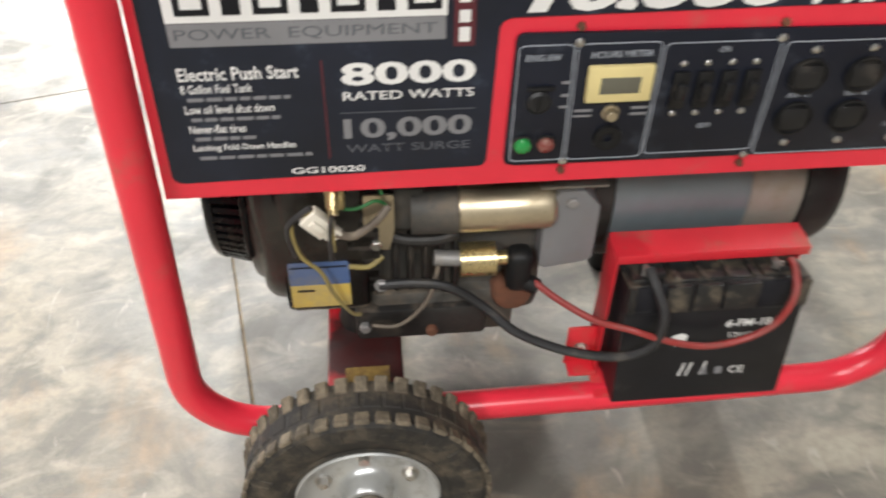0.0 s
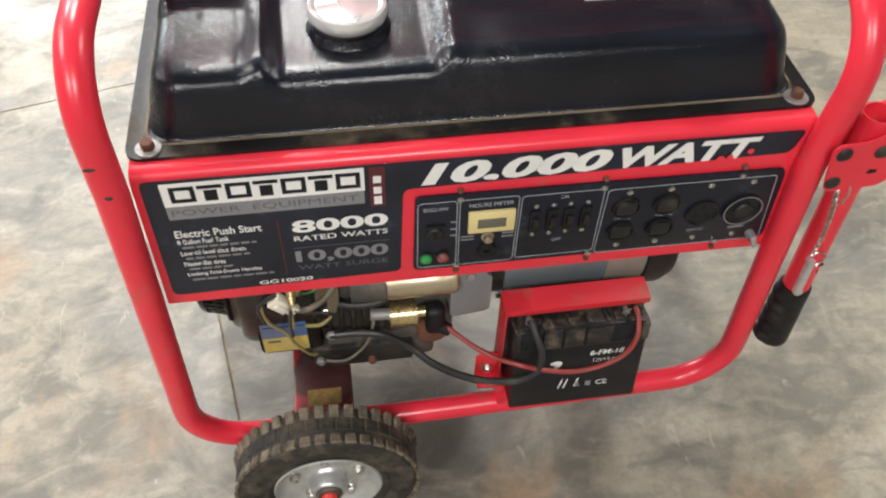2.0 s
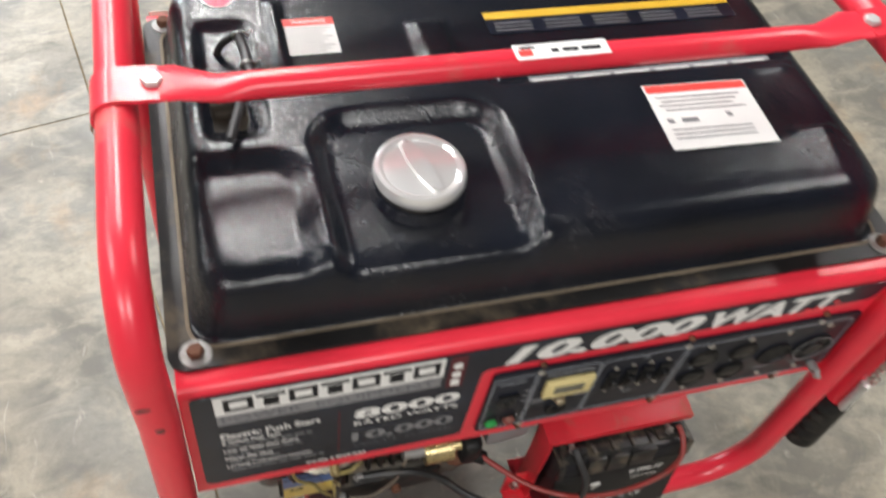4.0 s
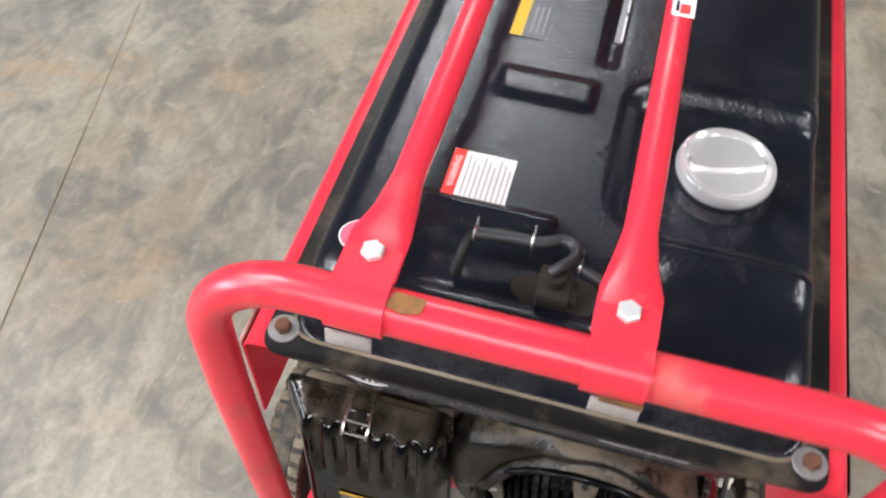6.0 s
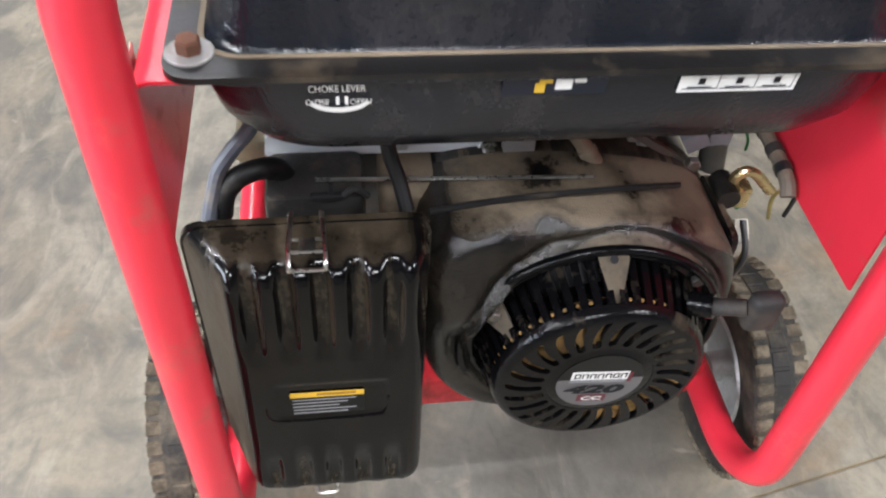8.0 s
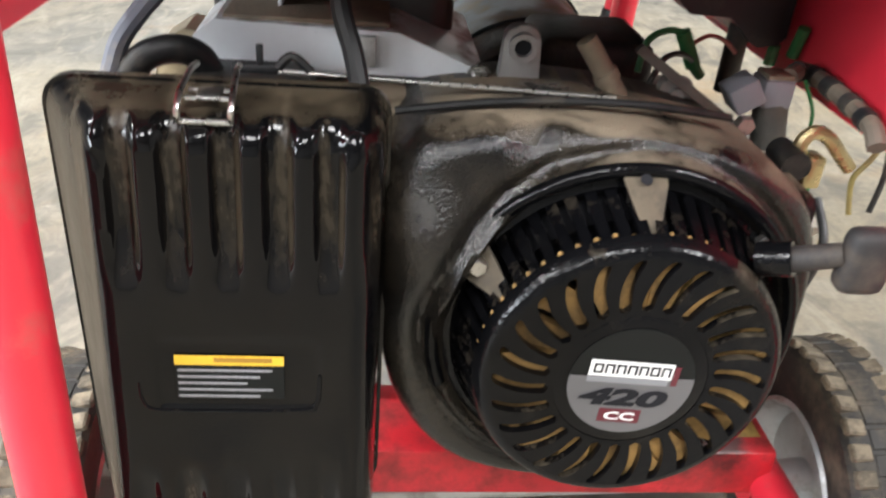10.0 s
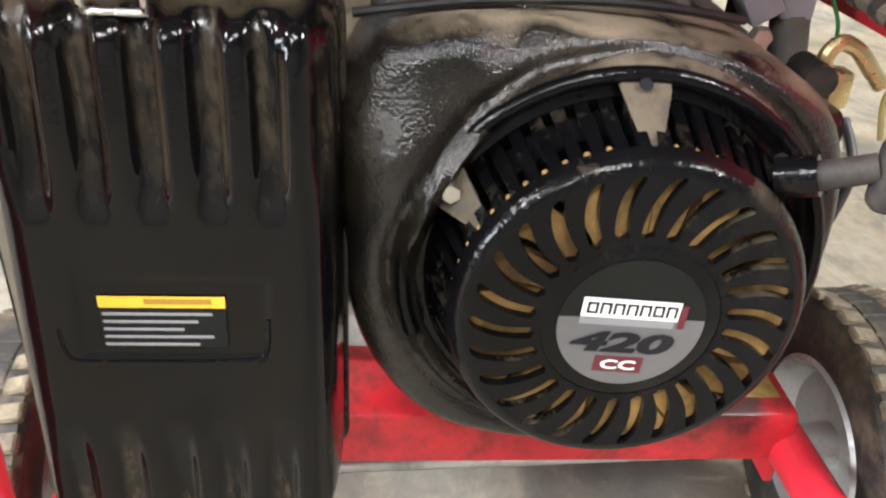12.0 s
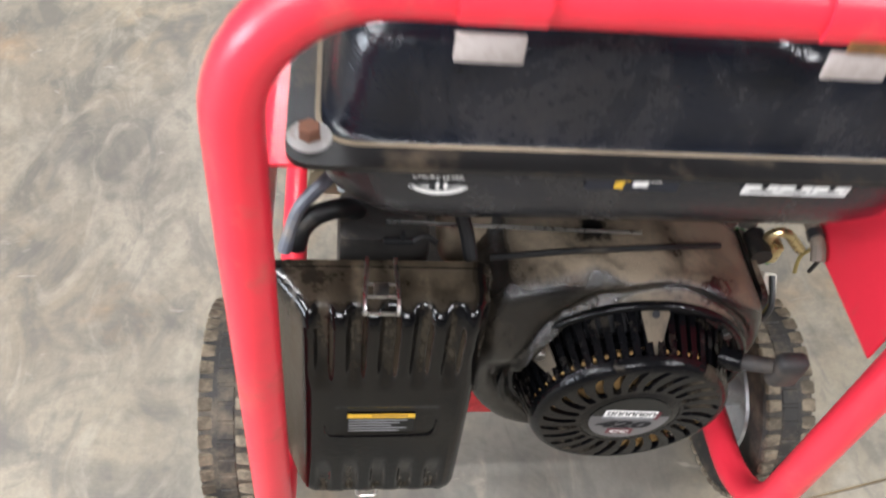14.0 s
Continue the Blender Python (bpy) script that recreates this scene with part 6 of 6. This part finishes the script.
def wheel(y, z, s):
    w = group_of("wheel", G, "dusty never-flat wheel with knobbly tread", m=Matrix.Translation((WX, y, z)) @ Matrix.Rotation(radians(-2.61), 4, "X") @ Matrix(((1.042, 0, 0, 0), (0, 0, s * -0.86, 0), (0, s * 1.042, 0, 0), (0, 0, 0, 1))))
    prof = [(0.070, -0.026), (0.080, -0.032), (0.100, -0.035), (0.1180, -0.0345), (0.1235, -0.030), (0.1248, -0.012), (0.1248, 0.012), (0.1235, 0.030), (0.1180, 0.0345), (0.100, 0.035), (0.080, 0.032), (0.070, 0.026)]
    t = part("tyre", lathe(prof, 64), TYRE, w)
    block = box(-0.0066, 0.0066, -0.0035, 0.0040, -0.0108, 0.0108, 0.0018, 1)
    caked = mesh_of("tread_block", block, TREAD)
    ribbed = mesh_of("tread_block", box(-0.0072, 0.0072, -0.0035, 0.0018, -0.0104, 0.0104, 0.0014, 1), TREAD)
    worn = mesh_of("tread_block", box(-0.0084, 0.0084, -0.0035, 0.0006, -0.0112, 0.0112, 0.0012, 1), TYRE)
    for row, (z, off, rr, tilt) in enumerate(((-0.0235, 0.0, 0.1240, 12), (-0.0005, 0.5, 0.1250, 0), (0.0235, 0.0, 0.1240, -12))):
        for k in range(40):
            a = 360 / 40 * (k + off)
            o = new("tread_block", (caked, worn, ribbed)[row])
            o.parent = t
            o.matrix_basis = Matrix.Rotation(radians(a), 4, "Z") @ Matrix.Translation((0, rr, z)) @ Matrix.Rotation(radians(tilt), 4, "X")
    side = mesh_of("side_lug", box(-0.0058, 0.0058, -0.0085, 0.0085, -0.0020, 0.0016, 0.001, 1), TYRE)
    for k in range(40):
        o = new("side_lug", side)
        o.parent = t
        o.matrix_basis = Matrix.Rotation(radians(9 * (k + 0.5 * (k % 2))), 4, "Z") @ Matrix.Translation((0, 0.1115 - 0.003 * (k % 2), 0.0342)) @ Matrix.Rotation(radians(-8), 4, "X")
    part("sidewall_ring", joined(lathe([(0.104, 0.0340), (0.108, 0.0352), (0.110, 0.0338)], 64), lathe([(0.076, 0.030), (0.082, 0.0345), (0.086, 0.0335)], 64)), TYRE, t)
    part("rim", lathe([(0.0700, 0.018), (0.0740, 0.024), (0.0748, 0.030), (0.0728, 0.032), (0.0705, 0.029), (0.0680, 0.022), (0.0600, 0.013), (0.0480, 0.010), (0.0330, 0.011), (0.0290, 0.014), (0.0262, 0.022), (0.0250, 0.036), (0.0225, 0.040), (0.0150, 0.041), (0, 0.041)], 56), ZINC, w, "galvanised pressed steel rim")
    part("hub_collar", lathe([(0.0120, 0.040), (0.0180, 0.040), (0.0190, 0.043), (0.0165, 0.0465), (0.0120, 0.0470)], 28, closed=True), CAST, w, "dirty collar round the axle")
    part("rim_inner", lathe([(0.072, -0.020), (0.0735, -0.028), (0.070, -0.031), (0.066, -0.024), (0.058, -0.006), (0.030, -0.004), (0.019, -0.006), (0.017, -0.036), (0.012, -0.037), (0.0, -0.037)], 48), ZINC, w)
    for k in range(5):
        a = 72 * k + 20
        hexbolt("rim_nut", Matrix.Rotation(radians(a), 4, "Z") @ Matrix.Translation((0.0475, 0, 0.0102)), w, STEEL, 0.0065, 0.009, 0.0095)
    part("axle_tip", lathe([(0, 0.060), (0.008, 0.0595), (0.0105, 0.056), (0.0108, 0.040)], 18), LABEL_RED, w, "red axle tip")


wheel(-0.072, 0.1230, 1)
wheel(0.567, 0.0940, -1)
part("axle", rod((WX, -0.06, 0.1225), (WX, 0.56, 0.0943), 0.008, 14), ZINC, G, "zinc axle rod")
for y in (YF, YB):
    part("axle_bracket", box(WX - 0.02, WX + 0.02, y - 0.004, y + 0.004, 0.075 if y > 0.2 else 0.100, 0.160, 0.002), RED_DULL, G)
for y, low in ((0.12, 0.0008), (0.38, -0.0110)):
    part("rubber_foot", lathe([(0, 0), (0.022, 0), (0.024, 0.006), (0.020, 0.152 - low), (0, 0.152 - low)], 18, pose(0.515, y, low)), RUBBER, G, "black rubber foot")

# ---- fold-down handle ----
handle = group_of("fold_handle", G, "red folding handle with black grip")
plate = rounded([(0.712, 0.668), (0.725, 0.599), (0.790, 0.602), (0.822, 0.640), (0.829, 0.668), (0.812, 0.690), (0.778, 0.684), (0.752, 0.671)], [0.010, 0.010, 0.02, 0.03, 0.02, 0.014, 0.02, 0.02])
for y in (-0.034, 0.012):
    part("bracket_plate", prism(plate, 0.0, 0.003, 0.0006, 1, face_front(0, y, 0)), RED, handle)
for x, z in ((0.728, 0.656), (0.772, 0.656), (0.731, 0.613)):
    part("rivet", lathe([(0, 0.0045), (0.006, 0.0038), (0.0092, 0.001), (0.0092, 0)], 16, face_front(x, -0.037, z)), CAST_DARK, handle)
# pale sheet on the uncut plate: brightness through a hole, put in as colour
part("hole_patch", prism(rounded([(-0.006, 0), (0, -0.0065), (0.006, 0), (0, 0.0065)], 0.001), 0, 0.0003, m=face_front(0.803, -0.0371, 0.661)), IVORY, handle, "pale diamond painted as a hole through the bracket plate")
# second hole as a black sheet, its shade painted on
part("hole_patch", prism(rounded([(-0.006, -0.003), (0.006, -0.002), (0.006, 0.003), (-0.004, 0.004)], 0.0015), 0, 0.0003, m=face_front(0.772, -0.0371, 0.626)), INK_AND_SHADE, handle)
ARM = Matrix.Translation((0.7900, -0.0105, 0.2620)) @ pose(0, 0, 0, 0, -3.0, 0)
part("arm", lathe([(0.0178, 0.120), (0.0178, 0.428), (0.0160, 0.428), (0.0160, 0.330), (0.0, 0.330)], 28, ARM), RED, handle, "red tube arm with an open upper end")
grip = lathe([(0, 0.0), (0.0190, 0.0), (0.0228, 0.004)] + [(0.0232 - 0.0022 * h / 0.14, h) for h in np.linspace(0.008, 0.122, 40)] + [(0.0195, 0.127), (0.0178, 0.127)], 28)
for v in grip.verts:
    if 0.006 < v.co.z < 0.124 and v.co.x < 0:
        v.co.x *= 1 + 0.26 * (0.5 - 0.5 * math.cos(v.co.z / 0.0240 * 6.283185)) * min(1.0, -v.co.x / 0.015)
part("grip", grip, RUBBER, handle, "black rubber grip with finger ridges", m=ARM)
part("lock_pin", tube(bend_path([(0.768, -0.031, 0.462), (0.770, -0.032, 0.398), (0.776, -0.030, 0.398)], 0.004, 4), 0.0058, 12), ZINC, handle, "bright locking pin")
part("pin_ring", tube([(0.770 + 0.0125 * math.cos(a), -0.033, 0.468 + 0.0125 * math.sin(a)) for a in np.linspace(0, 6.0, 16)], 0.0012, 6), STEEL, handle)
part("chain_hook", tube(spline([(0.757, -0.036, 0.606), (0.759, -0.038, 0.590), (0.756, -0.036, 0.572)], 4), 0.0014, 6), STEEL, handle)
for k in range(22):
    f = k / 21
    c = Vector((0.748 + 0.014 * f + 0.004 * math.sin(3.1 * f), -0.033, 0.590 - 0.112 * f))
    turn = Matrix.Rotation(radians(90 * (k % 2)), 3, "Z")
    loop = [c + turn @ Vector((0.0030 * math.cos(a), 0, 0.0052 * math.sin(a))) for a in np.linspace(0, 5.5, 9)]
    part("chain_link", tube(loop, 0.0010, 5, True), STEEL, handle)
for x, z in ((0.786, 0.432), (0.784, 0.404), (0.789, 0.446)):
    part("paint_chip", lathe([(0, 0.0010), (0.003, 0.0009), (0.0042, 0.0)], 9, face_front(x, -0.0265, z)), CAST_DARK, handle)

# ---- battery and its bracket ----
bracket = group_of("battery_bracket", G, "red strap bracket that holds the battery")
part("top_strap", box(0.392, 0.597, 0.019, 0.056, 0.3465, 0.3495, 0.001), RED_DULL, bracket)
part("front_lip", box(0.392, 0.597, 0.0175, 0.0195, 0.338, 0.3495, 0.0006), RED_DULL, bracket)
part("side_strap", box(0.390, 0.3925, 0.012, 0.050, 0.172, 0.3495, 0.0008), RED_DULL, bracket)
part("side_strap", box(0.5955, 0.598, 0.030, 0.056, 0.172, 0.3495, 0.0008), RED_DULL, bracket)
for x0, x1 in ((0.360, 0.392),):
    part("foot_tab", box(x0, x1, 0.008, 0.030, 0.172, 0.176, 0.001), RED_DULL, bracket)
part("upright_tab", box(0.358, 0.391, 0.028, 0.031, 0.172, 0.232, 0.001), RED_DULL, bracket)
hexbolt("tab_bolt", face_front(0.375, 0.028, 0.198), bracket, STEEL, 0.0065, 0.006, 0.009)
part("tray", box(0.385, 0.602, -0.020, 0.075, 0.1655, 0.1685, 0.001), RED_DULL, bracket)
battery = tagged(new("battery"), "black sealed battery with dusty top in a red bracket", "battery")
BL_, BD, BH = 0.192, 0.077, 0.160
battery.matrix_basis = generator.matrix_basis @ pose(0.4015, -0.0285, 0.1660, -8.0, 0, 0)
part("case", box(0, BL_, 0, BD, 0, BH, 0.003), BATTERY, battery)
bm = box(0.0, BL_, 0.001, BD, BH - 0.001, BH + 0.004, 0.0015)
part("lid", bm, BATTERY_TOP, battery, "dust-caked battery lid")
for x0, x1 in ((0.0, 0.008), (0.040, 0.066), (0.070, 0.098), (0.102, 0.138), (0.180, BL_)):
    part("lid_skirt", box(x0, x1, -0.0042, 0.004, BH - 0.030, BH + 0.003, 0.0015), BATTERY_TOP, battery)
part("lid_band", box(0.0, BL_, -0.0010, 0.003, BH - 0.034, BH - 0.029, 0.001), BATTERY, battery)
for x in (0.024, 0.156):
    # black plate on the case front paints the shaded pocket
    part("terminal_pocket_shade", box(x - 0.015, x + 0.016, -0.0008, 0.003, BH - 0.028, BH + 0.002, 0.001), INK_AND_SHADE, battery)
part("lid_ridge", box(0.045, 0.135, 0.004, 0.040, BH + 0.003, BH + 0.007, 0.002), BATTERY_TOP, battery)
for x in (0.050, 0.078, 0.106, 0.132):
    part("lid_rib", box(x - 0.003, x + 0.003, 0.004, 0.045, BH + 0.004, BH + 0.010, 0.002), BATTERY_TOP, battery)
for x in (0.022, 0.160):
    tb = part("terminal_block", box(x - 0.017, x + 0.013, 0.006, 0.034, BH + 0.002, BH + 0.008, 0.002), BATTERY_TOP, battery)
    part("terminal", joined(box(x - 0.006, x + 0.006, 0.012, 0.015, BH + 0.004, BH + 0.017, 0.001), rod((x, 0.008, BH + 0.012), (x, 0.022, BH + 0.012), 0.0042, 8)), LEAD, tb)
part("cable_lug", box(0.158, 0.182, 0.006, 0.022, BH + 0.006, BH + 0.014, 0.003), RUBBER, battery)
part("cable_lug", box(0.020, 0.040, 0.006, 0.020, BH + 0.006, BH + 0.014, 0.003), RUBBER, battery)


def on_battery(x, z):
    return face_front(x, -0.0006, z)


lettering("6-FM-18", 0.050, 0.0105, on_battery(0.112, 0.103), WHITE, battery, shear=0.15, fat=0.02)
lettering("12V18Ah", 0.038, 0.0075, on_battery(0.118, 0.088), WHITE, battery)
# maker's marks as plain shapes
for x in (0.066, 0.074, 0.090):
    sheet([(x, 0.036), (x + 0.0022, 0.036), (x + 0.0072, 0.055), (x + 0.0050, 0.055)], on_battery(0.004, 0.0), WHITE, battery, "maker_shape")
mark = smooth_loop([(0.000, 0.012), (0.010, 0.018), (0.022, 0.016), (0.018, 0.004), (0.006, -0.002), (0.012, 0.008)], 2)
sheet(mark, on_battery(0.052, 0.080), WHITE, battery, "maker_mark")
bars([(0, 0.010, 0, 0.002), (0.002, 0.008, 0.003, 0.010), (0.018, 0.026, 0, 0.010)], on_battery(0.094, 0.036), GREY, battery, "approval_mark")
lettering("CE", 0.017, 0.010, on_battery(0.128, 0.036), WHITE, battery)
